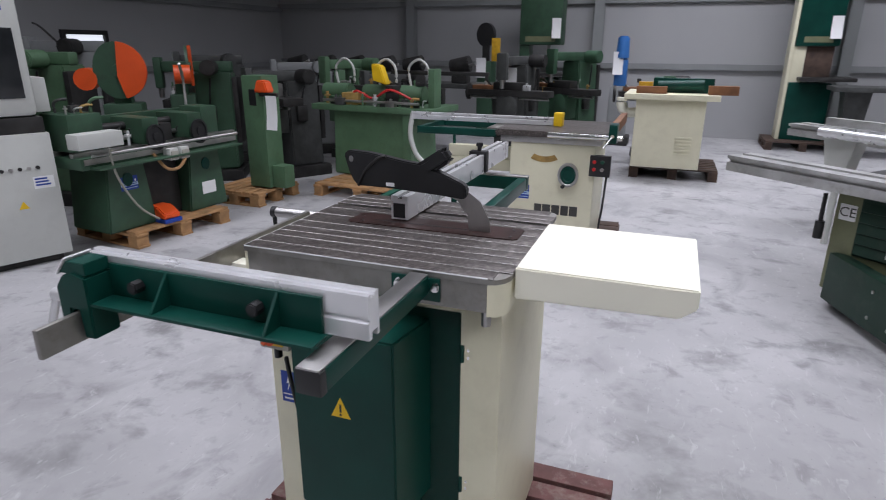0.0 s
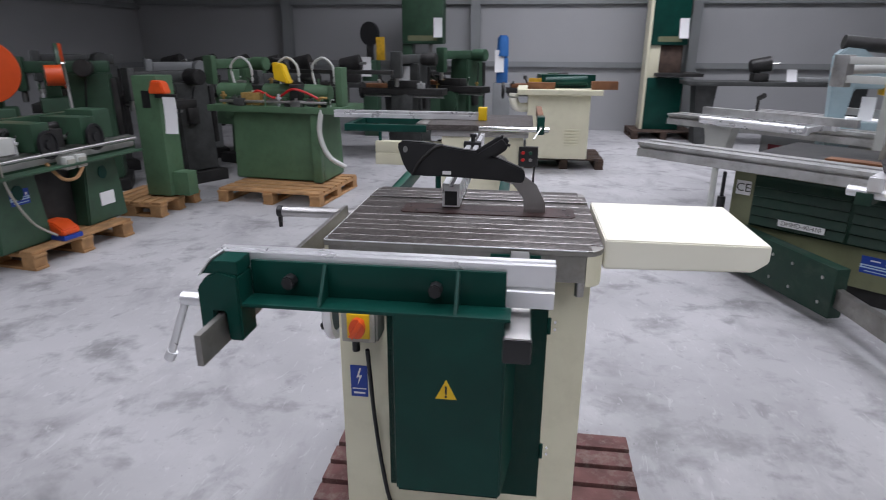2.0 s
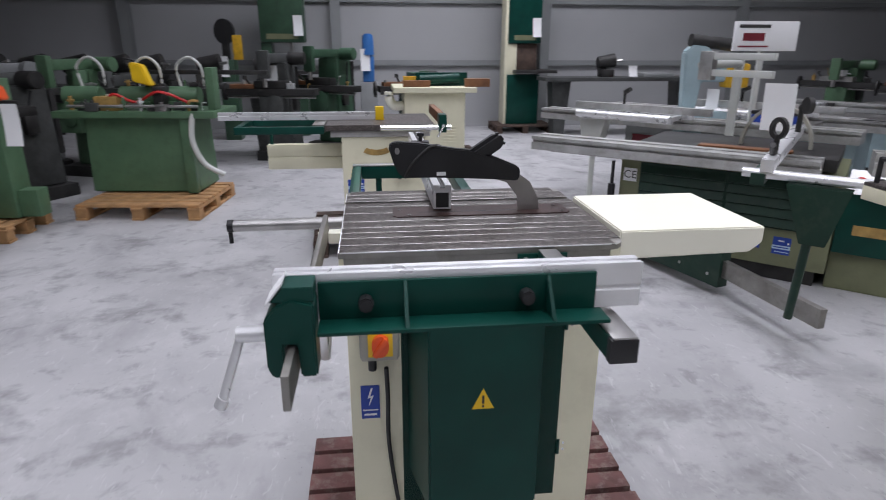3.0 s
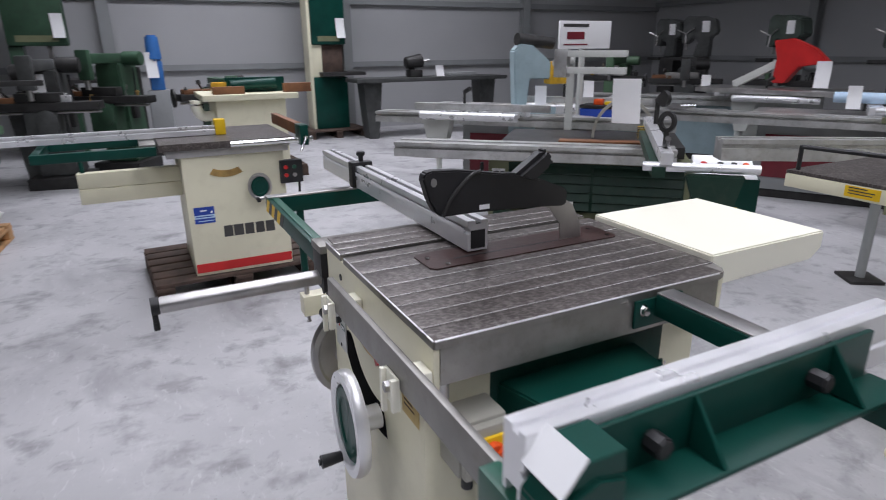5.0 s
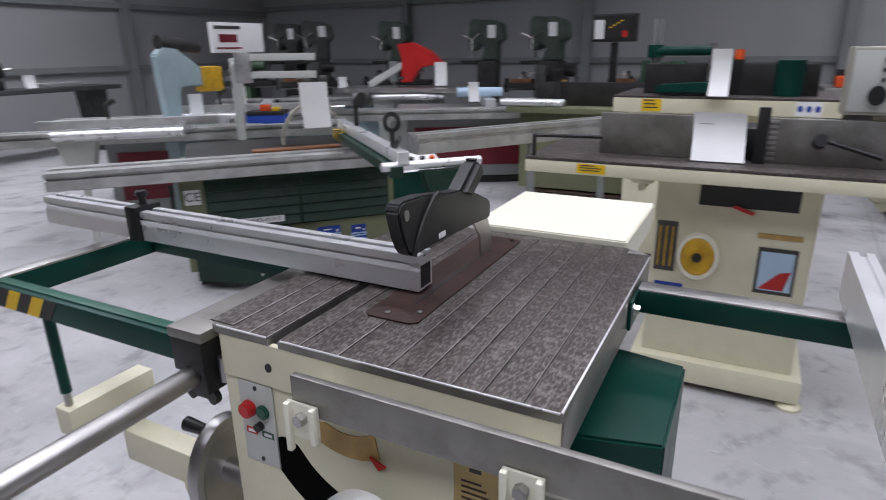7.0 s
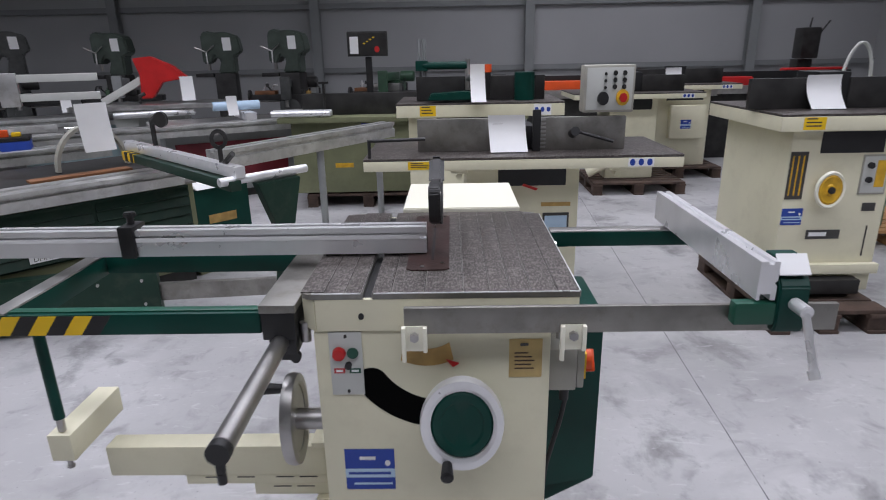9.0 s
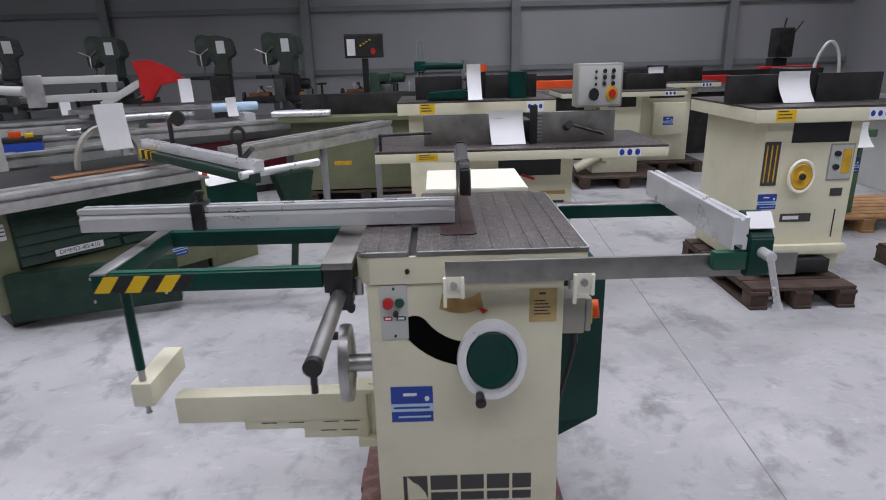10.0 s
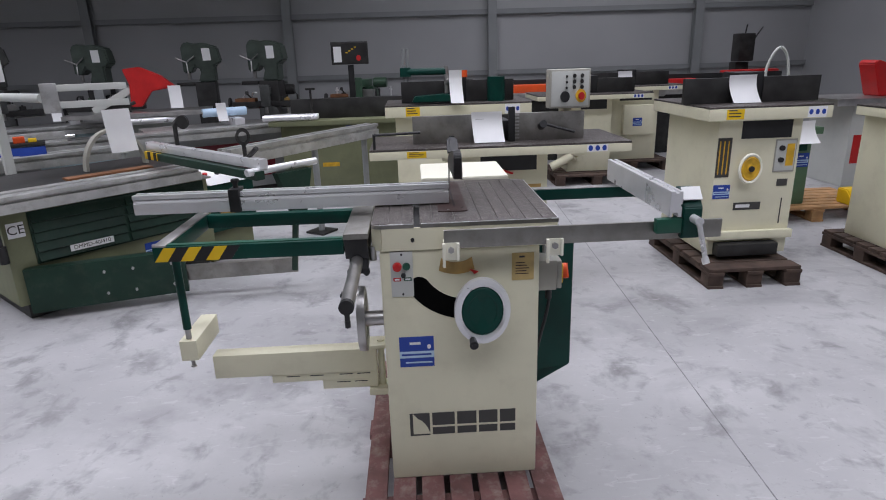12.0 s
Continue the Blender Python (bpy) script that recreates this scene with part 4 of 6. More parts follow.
part("plate_print", prism([(0.145, 0.48), (0.23, 0.48), (0.25, 0.56), (0.21, 0.55)], "y", 0.1915, 0.1928), RED, mp)
part("name_strip", box(0.12, 0.27, 0.196, 0.1995, 0.68, 0.70, 0), BRASS, r1)
mg = part("monogram_plate", box(-0.245, -0.165, 0.195, 0.1995, 0.50, 0.71, 0.001), INK, r1, "black and gold maker's plate")
for mk in range(3):
    part("monogram_bar", box(-0.234 + 0.024 * mk, -0.228 + 0.024 * mk, 0.193, 0.1948, 0.52, 0.69, 0), GOLD, mg)
part("red_pointer", prism([(0.02, 0.79), (0.09, 0.765), (0.10, 0.775), (0.03, 0.80)], "y", 0.185, 0.195), RED, r1)
for kx in (-0.30, 0.46):
    part("clamp_nut", join(box(kx - 0.04, kx + 0.04, 0.04, 0.10, 0.885, 0.924, 0.008), rod((kx, 0.05, 0.87), (kx, 0.12, 0.87), 0.016, 14)), CREAM, r1)
part("side_rail", join(rod((-0.72, 0.02, 1.05), (-0.46, 0.06, 1.05), 0.008, 10), rod((-0.72, 0.02, 0.97), (-0.72, 0.02, 1.055), 0.008, 10)), BLACK, r1)

cb = part("control_box", box(0.31, 0.555, 0.20, 0.30, 1.145, 1.367, 0.008), GREYB, r1, "grey control box on a stalk")
part("box_face", box(0.322, 0.543, 0.196, 0.1995, 1.157, 1.355, 0.001), GREY_P, cb)
part("switch_collar", disc((0.495, 0.189, 1.215), (0, 1, 0), 0.038, 0.012, 24), GOLD, cb, "yellow switch collar")
part("switch_knob", disc((0.495, 0.176, 1.215), (0, 1, 0), 0.022, 0.012, 20), RED, cb)
part("selector", disc((0.40, 0.185, 1.212), (0, 1, 0), 0.032, 0.02, 20), BLACK, cb)
for i in range(6):
    part("button", disc((0.455 + 0.045 * (i % 2), 0.191, 1.265 + 0.032 * (i // 2)), (0, 1, 0), 0.012, 0.008, 12), DARKM, cb)
for i in range(3):
    part("pilot_lamp", disc((0.41, 0.192, 1.262 + 0.032 * i), (0, 1, 0), 0.008, 0.006, 10), DARKM, cb)
part("box_stalk", rod((0.43, 0.25, 0.968), (0.43, 0.25, 1.145), 0.022, 14), CREAM, cb)

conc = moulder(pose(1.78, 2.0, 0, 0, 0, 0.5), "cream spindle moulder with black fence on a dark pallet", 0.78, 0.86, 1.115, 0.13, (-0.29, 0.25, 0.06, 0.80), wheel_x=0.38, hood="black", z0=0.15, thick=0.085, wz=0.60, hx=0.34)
sp = part("switch_plate", box(0.090, 0.230, 0.056, 0.0595, 0.69, 0.90, 0.008), GREYB, conc, "grey switch plate")
part("plate_border", box(0.098, 0.222, 0.054, 0.0558, 0.70, 0.89, 0.006), GREY_P, sp)
part("rating_label", box(0.165, 0.215, 0.052, 0.0538, 0.73, 0.87, 0), GOLD, sp)
for kz in (0.845, 0.77):
    part("switch_knob", rod((0.13, 0.0535, kz), (0.13, 0.038, kz), 0.016, 16), BLACK, sp)
mg = part("monogram_plate", box(-0.285, -0.195, 0.056, 0.0595, 0.67, 0.92, 0.001), INK, conc, "black and gold maker's plate")
for mk in range(3):
    part("monogram_bar", box(-0.273 + 0.027 * mk, -0.266 + 0.027 * mk, 0.0545, 0.0558, 0.69, 0.90, 0), GOLD, mg)
sticker(conc, -0.285, -0.175, 0.53, 0.62, 0.0595)
part("name_plate", box(-0.140, 0.040, 0.057, 0.0595, 0.45, 0.50, 0.001), INK, conc, "oval dark maker's plate")
bars(conc, "print", PAPER, -0.125, 0.025, 0.463, 0.487, 0.0568, 1, fill=0.9)
part("rating_plate", box(0.130, 0.200, 0.057, 0.0595, 0.60, 0.645, 0.001), INK, conc)
part("vent_slot", box(0.175, 0.182, 0.058, 0.0598, 0.35, 0.52, 0), BLACK, conc)
part("scale_slot", box(0.040, 0.048, 0.058, 0.0598, 0.92, 1.0, 0), BLACK, conc)
part("base_lip", box(-0.300, 0.260, 0.02, 0.0595, 0.26, 0.315, 0.004), CREAM, conc)
part("front_bin", box(-0.250, 0.150, -0.02, 0.0545, 0.16, 0.24, 0.006), DARKM, conc)
pallet(pose(1.41, 1.82, 0), 0.60, 1.0, DWOOD, "dark weathered wooden pallet under a spindle moulder", boards=7)


# ---- panel saw with green louvred base ----
def panel_saw(m):
    t = thing("panel_saw", "green and olive sliding panel saw with aluminium carriage", "panel saw", m)
    L = 1.30
    inv = m.inverted()
    part("base", box(0.0, L, 0.10, 0.95, 0.10, 0.68, 0.01), OLIVE, t, "olive grey base cabinet")
    part("plinth", box(0.05, L - 0.05, 0.14, 0.9, 0.0, 0.10, 0.004), DARKM, t)
    lp = part("louvre_panel", box(0.14, L - 0.04, 0.085, 0.0995, 0.34, 0.66, 0.002), PGREEN, t, "dark green louvred panel")
    for k in range(5):
        for a, b in ((0.15, 0.68), (0.70, L - 0.05)):
            part("louvre", prism([(0.0845, 0.350 + 0.06 * k), (0.066, 0.356 + 0.06 * k), (0.0845, 0.405 + 0.06 * k)], "x", a, b, 0.001), PGREEN, lp)
    ce = part("ce_plate", box(0.025, 0.115, 0.097, 0.0995, 0.52, 0.61, 0), PAPER, t, "white marking plate")
    text("ce_mark", "CE", 0.075, INK, pose(0.07, 0.0965, 0.565, 90, 0, 0), ce)
    nm = part("name_strip", box(0.32, 0.58, 0.0615, 0.0635, 0.375, 0.415, 0), PAPER, t, "pale model name strip")
    text("model_name", "DMMD-40/410", 0.036, INK, pose(0.45, 0.0612, 0.395, 90, 0, 0), nm)
    # long aluminium carriage along the front
    car = part("carriage", profile_rail(-0.06, 0.16, 0.695, 0.79, 1.80, -0.62), WALU, t, "long aluminium sliding carriage")
    part("carriage_rail", box(-0.5, L - 0.02, 0.0, 0.12, 0.681, 0.6945, 0.002), DSTEEL, t)
    part("saw_table", box(0.05, L - 0.05, 0.18, 0.92, 0.70, 0.775, 0.006), DARKM, t, "dark iron saw table")
    part("insert_board", box(0.45, 1.0, 0.24, 0.34, 0.7755, 0.79, 0.002), BEAM, t)
    # blade guard hoop with a paper, overhead arm
    dome = [(0.87 + 0.215 * math.cos(a), 0.78 + 0.27 * math.sin(a)) for a in np.linspace(0, math.pi, 20)]
    dome += [(0.87 + 0.195 * math.cos(a), 0.78 + 0.25 * math.sin(a)) for a in np.linspace(math.pi, 0, 20)]
    part("guard_hoop", prism(dome, "y", 0.48, 0.54, 0.001), GREYB, t, "clear scratched blade guard hoop")
    ga = part("guard_arm", turn(join(box(0.0, 0.40, -0.02, 0.02, 1.325, 1.365, 0.003), box(0.0, 0.40, -0.02, 0.02, 1.225, 1.265, 0.003)), inv @ pose(-2.582, 2.241, 0, 0, 0, 27.8)), GREY_P, t, "pale parallel guard arms")
    part("arm_bracket", turn(box(-0.07, 0.02, -0.03, 0.03, 1.20, 1.375, 0.006), inv @ pose(-2.582, 2.241, 0, 0, 0, 27.8)), WALU, ga)
    gx, gy = (inv @ Vector((-3.410, 2.944, 0))).xy
    bx0, by0 = (inv @ Vector((-2.64, 2.21, 0))).xy
    part("guard_post", box(gx - 0.03, gx + 0.03, gy - 0.03, gy + 0.03, 0.0, 1.33, 0.004), GREY_P, ga)
    part("post_arm", rod((gx, gy, 1.28), (bx0, by0, 1.29), 0.028, 14), GREY_P, ga)
    sheet(t, 0.775, 0.955, 0.90, 1.187, 0.36, 0.012)
    # control desk at the end
    part("control_box", box(1.305, 1.70, 0.13, 0.55, 0.24, 0.60, 0.008), DGREEN, t, "dark green control box")
    part("control_plinth", box(1.303, 1.68, 0.18, 0.70, 0.0, 0.2395, 0.008), OLIVE, t)
    cp = part("control_panel", prism([(0.10, 0.605), (0.40, 0.70), (0.40, 0.605)], "x", 1.32, 1.68, 0.003), PAPER, t, "white sloping control panel")
    for bx_, bm_ in ((1.38, RED), (1.48, BLACK), (1.56, BLACK), (1.63, ORANGE)):
        part("push_button", rod((bx_, 0.26, 0.654), (bx_, 0.255, 0.675), 0.018, 14), bm_, cp)
    part("brand_plate", box(1.39, 1.59, 0.126, 0.1295, 0.36, 0.42, 0), BRASS, t, "worn brass-coloured plate")
    sticker(t, 0.78, 0.93, 0.20, 0.30, 0.0995)
    sticker(t, 1.0, 1.10, 0.18, 0.29, 0.0995)
    # outrigger: fence, arm, roller bar and tapered support, set square to the carriage

    def bar(p, q, w, h, bev=0.003):
        p, q = Vector(p), Vector(q)
        d = q - p
        a = math.degrees(math.atan2(d.y, d.x))
        n = d.to_2d().length
        return turn(box(0, n, -w / 2, w / 2, -h / 2, h / 2, bev), inv @ pose(p.x, p.y, p.z, 0, -math.degrees(math.atan2(d.z, n)), a))
    o = part("outrigger_fence", bar((-2.254, 2.673, 0.93), (-1.269, 1.811, 0.905), 0.055, 0.055), ALU, t, "aluminium outrigger fence")
    part("outrigger_arm", bar((-2.22, 2.60, 0.872), (-1.29, 1.79, 0.842), 0.06, 0.05), PGREEN, o, "dark green outrigger arm")
    part("hazard_end", bar((-2.245, 2.622, 0.873), (-2.12, 2.513, 0.870), 0.064, 0.052), YELLOW, o, "yellow hazard tape")
    for ha in (0.25, 0.72):
        part("hazard_stripe", bar((-2.245 + 0.125 * ha, 2.622 - 0.109 * ha, 0.8725), (-2.215 + 0.125 * ha, 2.596 - 0.109 * ha, 0.872), 0.067, 0.055, 0.001), BLACK, o)
    part("roller_bar", turn(rod((-1.36, 1.76, 0.865), (-1.027, 2.126, 0.865), 0.022, 18, bev=0.002), inv), ALU, o, "aluminium roller bar")
    sup = turn(prism([(-0.05, 0.835), (0.20, 0.835), (0.14, 0.58), (0.04, 0.58)], "y", -0.03, 0.03, 0.003), inv @ pose(-1.20, 1.93, 0, 0, 0, 47))
    part("tapered_support", sup, PGREEN, o, "tapered dark green support")
    part("support_post", turn(rod((-1.20, 2.00, 0.20), (-1.15, 1.98, 0.60), 0.02, 12), inv), PGREEN, o)
    part("clamp", turn(join(rod((-1.40, 1.93, 0.93), (-1.40, 1.93, 1.02), 0.012, 12), lathe_ring((-1.40, 1.93, 1.05), (0.3, -1, 0), [(0.03, -0.01), (0.05, -0.01), (0.05, 0.01), (0.03, 0.01), (0.03, -0.01)], 20), rod((-1.38, 1.91, 0.93), (-1.31, 1.85, 0.99), 0.014, 10)), inv), DARKM, o, "black loop clamp")
    part("hold_down", turn(join(rod((-1.98, 2.46, 0.95), (-1.98, 2.46, 1.08), 0.014, 10), rod((-1.98, 2.46, 1.08), (-1.94, 2.46, 1.12), 0.022, 10), disc((-1.92, 2.45, 1.10), (0, 1, 0), 0.045, 0.03, 16)), inv), DARKM, o, "black hold-down clamp")
    # low swing beam with a steel extension
    sb = part("swing_beam", turn(box(0, 0.88, -0.04, 0.04, 0.055, 0.33, 0.004), inv @ pose(-2.76, 1.85, 0, 0, 0, 17.8)), PGREEN, t, "dark green low swing beam")
    part("beam_extension", bar((-1.93, 2.12, 0.17), (-1.22, 2.20, 0.17), 0.04, 0.10), DSTEEL, sb, "bare steel beam extension")
    for bx_ in (0.42, 0.58, 0.80):
        for bz_ in (0.12, 0.26):
            part("beam_bolt", turn(disc((bx_, -0.042, bz_), (0, 1, 0), 0.010, 0.008, 10), inv @ pose(-2.76, 1.85, 0, 0, 0, 17.8)), STEEL, sb)
    part("cabinet_lever", turn(join(rod((-2.78, 1.74, 0.42), (-2.78, 1.74, 0.66), 0.012, 10), rod((-2.78, 1.74, 0.40), (-2.78, 1.74, 0.50), 0.025, 12)), inv), BLACK, t, "black hanging lever")
    return t


panel_saw(pose(-2.73, 1.74, 0, 0, 0, 48))


# ---- big saws behind: pale blue and maroon panel saws ----
def far_panel_saw(m, body, label, L=2.6, bridge=True, cross=0.42):
    t = thing("panel_saw", label, "panel saw", m, "panel saws behind")
    part("base", box(0, L * 0.5, 0.1, 0.8, 0.08, 0.68, 0.01), body, t)
    part("plinth", box(0.05, L * 0.48, 0.12, 0.78, 0.0, 0.08, 0.004), DARKM, t)
    part("front_panel", box(0.08, L * 0.5 - 0.2, 0.088, 0.0995, 0.2, 0.60, 0.002), MAROON if body is GREY_D else body, t)
    part("table", box(-0.1, L * 0.55, 0.12, 0.95, 0.69, 0.77, 0.006), STEEL, t, "grey iron table")
    part("carriage", profile_rail(-0.12, 0.11, 0.70, 0.80, L, -L * 0.3), WALU, t, "aluminium sliding carriage")
    c0 = L * cross
    ct = part("cross_table", box(c0, c0 + L * 0.30, -0.65, -0.60, 0.80, 0.86, 0.004), ALU, t, "aluminium cross table frame")
    part("table_beam", box(c0, c0 + L * 0.30, -0.20, -0.13, 0.80, 0.86, 0.004), ALU, ct)
    for k in range(6):
        part("table_slat", box(c0 + L * 0.054 * k, c0 + L * 0.054 * k + 0.05, -0.5995, -0.2005, 0.81, 0.85, 0.003), ALU, ct)
    part("roller_bar", rod((c0, -0.69, 0.845), (c0 + L * 0.30, -0.69, 0.845), 0.03, 16, bev=0.003), ALU, ct)
    part("cross_fence", box(c0 - L * 0.06, c0 + L * 0.38, -0.42, -0.36, 0.861, 0.92, 0.003), WALU, t)
    part("cross_leg", prism([(c0 + 0.06, 0.48), (c0 + 0.18, 0.48), (c0 + 0.25, 0.7995), (c0 - 0.01, 0.7995)], "y", -0.62, -0.50, 0.004), GREY_P, t, "tapered pale support")
    part("leg_tube", rod((c0 + 0.12, -0.56, 0.0), (c0 + 0.12, -0.56, 0.48), 0.025, 12), GREY_P, t)
    part("rip_rail", rod((0.1, 1.0, 0.74), (L * 0.6, 1.0, 0.74), 0.03, 14), CHROME, t)
    part("rip_fence", box(L * 0.30, L * 0.34, 0.25, 0.95, 0.772, 0.86, 0.004), ALU, t)
    part("fence_head", box(L * 0.29, L * 0.36, 0.955, 1.06, 0.70, 0.85, 0.008), DARKM, t)
    part("clamp", join(rod((c0 + 0.3, -0.39, 0.92), (c0 + 0.3, -0.39, 1.02), 0.012, 10), rod((c0 + 0.3, -0.39, 1.02), (c0 + 0.36, -0.42, 1.05), 0.02, 10)), DARKM, t)
    if bridge:
        part("overhead_guard", join(box(0.1, 0.16, 0.80, 0.86, 0.771, 1.35, 0.004), box(0.1, 0.85, 0.80, 0.86, 1.28, 1.35, 0.004), box(0.1, 0.85, 0.80, 0.86, 1.14, 1.19, 0.004)), GREY_P, t, "pale overhead guard arm")
        part("riving_guard", prism([(0.3, 0.78), (0.8, 0.78), (0.72, 0.98), (0.45, 1.02)], "y", 0.42, 0.47, 0.004), body, t)
    sheet(t, 0.66, 0.77, 0.84, 1.04, 0.30, 0.02)
    return t


far_panel_saw(pose(-4.5, 2.5, 0, 0, 0, 42), GREY_D, "pale grey and maroon panel saw with white sheets", 2.8, False, -0.04)
far_panel_saw(pose(-4.95, 3.45, 0, 0, 0, 40), SKYB, "pale blue panel saw with aluminium carriage", 3.0, False, 0.10)
far_panel_saw(pose(-3.05, 4.85, 0, 0, 0, 30), GREY_D, "grey panel saw with overhead guard", 2.8, False)
far_panel_saw(pose(-5.3, 5.6, 0, 0, 0, 30), SKYB, "pale blue panel saw far down the hall", 2.8, False)


def blue_saw_head(m):
    t = thing("mitre_saw", "pale blue swing-arm saw with a poster above", "saw", m)
    part("stand", box(-0.05, 0.45, 0, 0.4, 0, 0.85, 0.01), SKYB, t)
    part("swing_arm", prism([(0.0, 0.851), (0.12, 0.851), (0.15, 1.10), (0.52, 1.10), (0.47, 1.18), (0.16, 1.41), (0.05, 1.43), (-0.03, 1.36), (-0.02, 1.15)], "y", 0.14, 0.24, 0.012), SKYB, t)
    part("motor", join(rod((0.02, 0.19, 1.46), (0.40, 0.19, 1.42), 0.055, 18), rod((0.2, 0.19, 1.40), (0.2, 0.19, 1.44), 0.02, 10)), DARKM, t)
    part("yellow_guard", box(0.36, 0.58, 0.13, 0.25, 1.05, 1.26, 0.02), GOLD, t)
    pb = part("poster_board", box(0.17, 0.70, -0.29, -0.26, 1.37, 1.60, 0.004), PAPER, t, "white poster with a red machine picture")
    part("poster_print", join(box(0.24, 0.42, -0.293, -0.2905, 1.45, 1.51, 0), box(0.21, 0.46, -0.293, -0.2905, 1.40, 1.412, 0)), MAROON, pb)
    part("poster_title", box(0.20, 0.46, -0.293, -0.2905, 1.55, 1.575, 0), INK, pb)
    part("poster_pole", box(0.42, 0.46, -0.2595, -0.22, 0, 1.45, 0.003), GREY_P, t)
    return t


blue_saw_head(pose(-4.04, 2.92, 0, 0, 0, 86))


def red_guard_saw(m):
    t = thing("crosscut_saw", "radial crosscut saw with a bright red guard", "saw", m)
    part("stand", box(-0.4, 0.4, 0, 0.5, 0, 0.85, 0.01), GREY_P, t)
    part("red_guard", prism([(-0.12, 0.95), (0.02, 0.95), (0.16, 1.12), (0.48, 1.16), (0.30, 1.30), (0.05, 1.40), (-0.16, 1.38), (-0.10, 1.2)], "y", 0.18, 0.32, 0.01), RED, t, "bright red saw guard")
    part("arm", turn(box(-0.55, 0.0, -0.04, 0.04, -0.04, 0.04, 0.005), Matrix.Translation((-0.1, 0.25, 1.15)) @ Matrix.Rotation(radians(-25), 4, "Y")), GREY_P, t)
    part("saw_table", box(-0.9, 0.9, -0.15, 0.5, 0.851, 0.90, 0.004), STEEL, t)
    sheet(t, 0.38, 0.54, 0.92, 1.18, 0.1, 0.02)
    return t


red_guard_saw(pose(-3.70, 5.95, 0.0, 0, 0, 15) @ Matrix.Diagonal((0.9, 1, 1.04, 1)))


# ---- pillar drills and heads on a shelf against the far wall ----
def pillar_drill(m, h, paint, label):
    t = thing("pillar_drill", label, "drill", m, "old pillar drills")
    part("foot", box(-0.16, 0.16, -0.25, 0.15, 0.0, 0.06, 0.01), paint, t)
    part("pedestal", box(-0.16, 0.14, -0.1, 0.2, 0.06, 1.2, 0.02), DARKM, t)
    part("head", prism([(-0.30, h - 0.46), (-0.30, h - 0.06), (-0.22, h), (-0.12, h - 0.03), (0.05, h - 0.02), (0.22, h - 0.08), (0.26, h - 0.30), (0.16, h - 0.36), (0.16, 1.201), (-0.10, 1.201), (-0.04, h - 0.42), (-0.12, h - 0.36), (-0.18, h - 0.46)], "y", -0.10, 0.14, 0.02), paint, t)
    part("spindle", rod((-0.24, 0.0, h - 0.56), (-0.24, 0.0, h - 0.46), 0.025, 12), STEEL, t)
    part("table", box(-0.42, -0.17, -0.12, 0.12, 1.15, 1.20, 0.005), DARKM, t)
    part("feed_lever", join(*[rod((-0.24, -0.10, h - 0.3), (-0.24 + 0.16 * math.cos(a), -0.14, h - 0.3 + 0.16 * math.sin(a)), 0.010, 8) for a in (0.6, 2.7, 4.8)]), STEEL, t)
    sheet(t, 0.0, 0.12, h - 0.28, h - 0.10, -0.104, 0.002)
    return t


for dx, dy, hh, rz_ in ((-3.61, 8.3, 1.80, 8), (-2.545, 8.0, 1.80, -8), (-7.5, 8.4, 1.85, 5), (-6.95, 8.5, 1.88, 30), (-5.3, 8.4, 1.82, 0)):
    pillar_drill(pose(dx, dy, 0, 0, 0, rz_), hh, DRILLG if dx in (-3.61, -2.545, -5.3) else DKGREY, "old dark green pillar drill against the wall")


# ---- machines beyond the moulder: operator pole, dark fences ----
def pole_machine(m):
    t = thing("edge_machine", "olive machine with a screen on a pole and black fences", "woodworking machine", m)
    part("base", box(-0.75, 0.45, 0, 0.6, 0.15, 0.86, 0.01), OLIVE, t, "olive grey base")
    part("table", box(-0.85, 1.5, -0.1, 0.6, 0.861, 0.91, 0.005), OLIVE, t)
    part("fence", box(-0.65, 1.45, 0.15, 0.22, 0.911, 1.12, 0.004), DARKM, t, "black fence")
    part("feeder_hood", box(-0.5, 0.3, 0.221, 0.45, 0.911, 1.05, 0.01), BLACK, t)
    part("pole", box(-0.03, 0.03, 0.24, 0.30, 1.0505, 1.46, 0.004), BLACK, t)
    s = part("screen", box(-0.19, 0.19, 0.20, 0.26, 1.465, 1.70, 0.008), DARKM, t, "dark operator screen")
    part("screen_face", box(-0.175, 0.175, 0.197, 0.1995, 1.485, 1.68, 0), DARKM, s)
    part("screen_note", box(-0.165, -0.085, 0.194, 0.1965, 1.49, 1.65, 0), PAPER, s)
    for k in range(4):
        part("screen_mark", box(-0.04 + 0.03 * k, -0.02 + 0.03 * k, 0.194, 0.1965, 1.58 + 0.018 * k, 1.592 + 0.018 * k, 0), YELLOW, s)
    part("screen_button", disc((0.09, 0.193, 1.53), (0, 1, 0), 0.03, 0.006, 18), RED, s)
    part("roller_set", join(*[rod((-0.9, -0.08 + 0.09 * k, 0.95), (-0.35, -0.08 + 0.09 * k, 0.95), 0.03, 14) for k in range(2)]), ALU, t)
    part("height_screw", join(rod((-0.42, 0.05, 0.92), (-0.42, 0.05, 1.22), 0.012, 10), disc((-0.42, 0.05, 1.23), (0, 0, 1), 0.05, 0.02, 16)), DARKM, t)
    bars(t, "print", GOLD, -0.35, -0.10, 0.40, 0.45, -0.001, 1, fill=0.9)
    sticker(t, -0.08, 0.08, 0.74, 0.84, -0.001)
    return t


pole_machine(pose(-1.03, 4.75, 0, 0, 0, 2) @ Matrix.Diagonal((1, 1, 0.965, 1)))
pallet(pose(-1.68, 4.72, 0), 1.2, 0.8, DWOOD, "dark wooden pallet under the olive machine", boards=7)


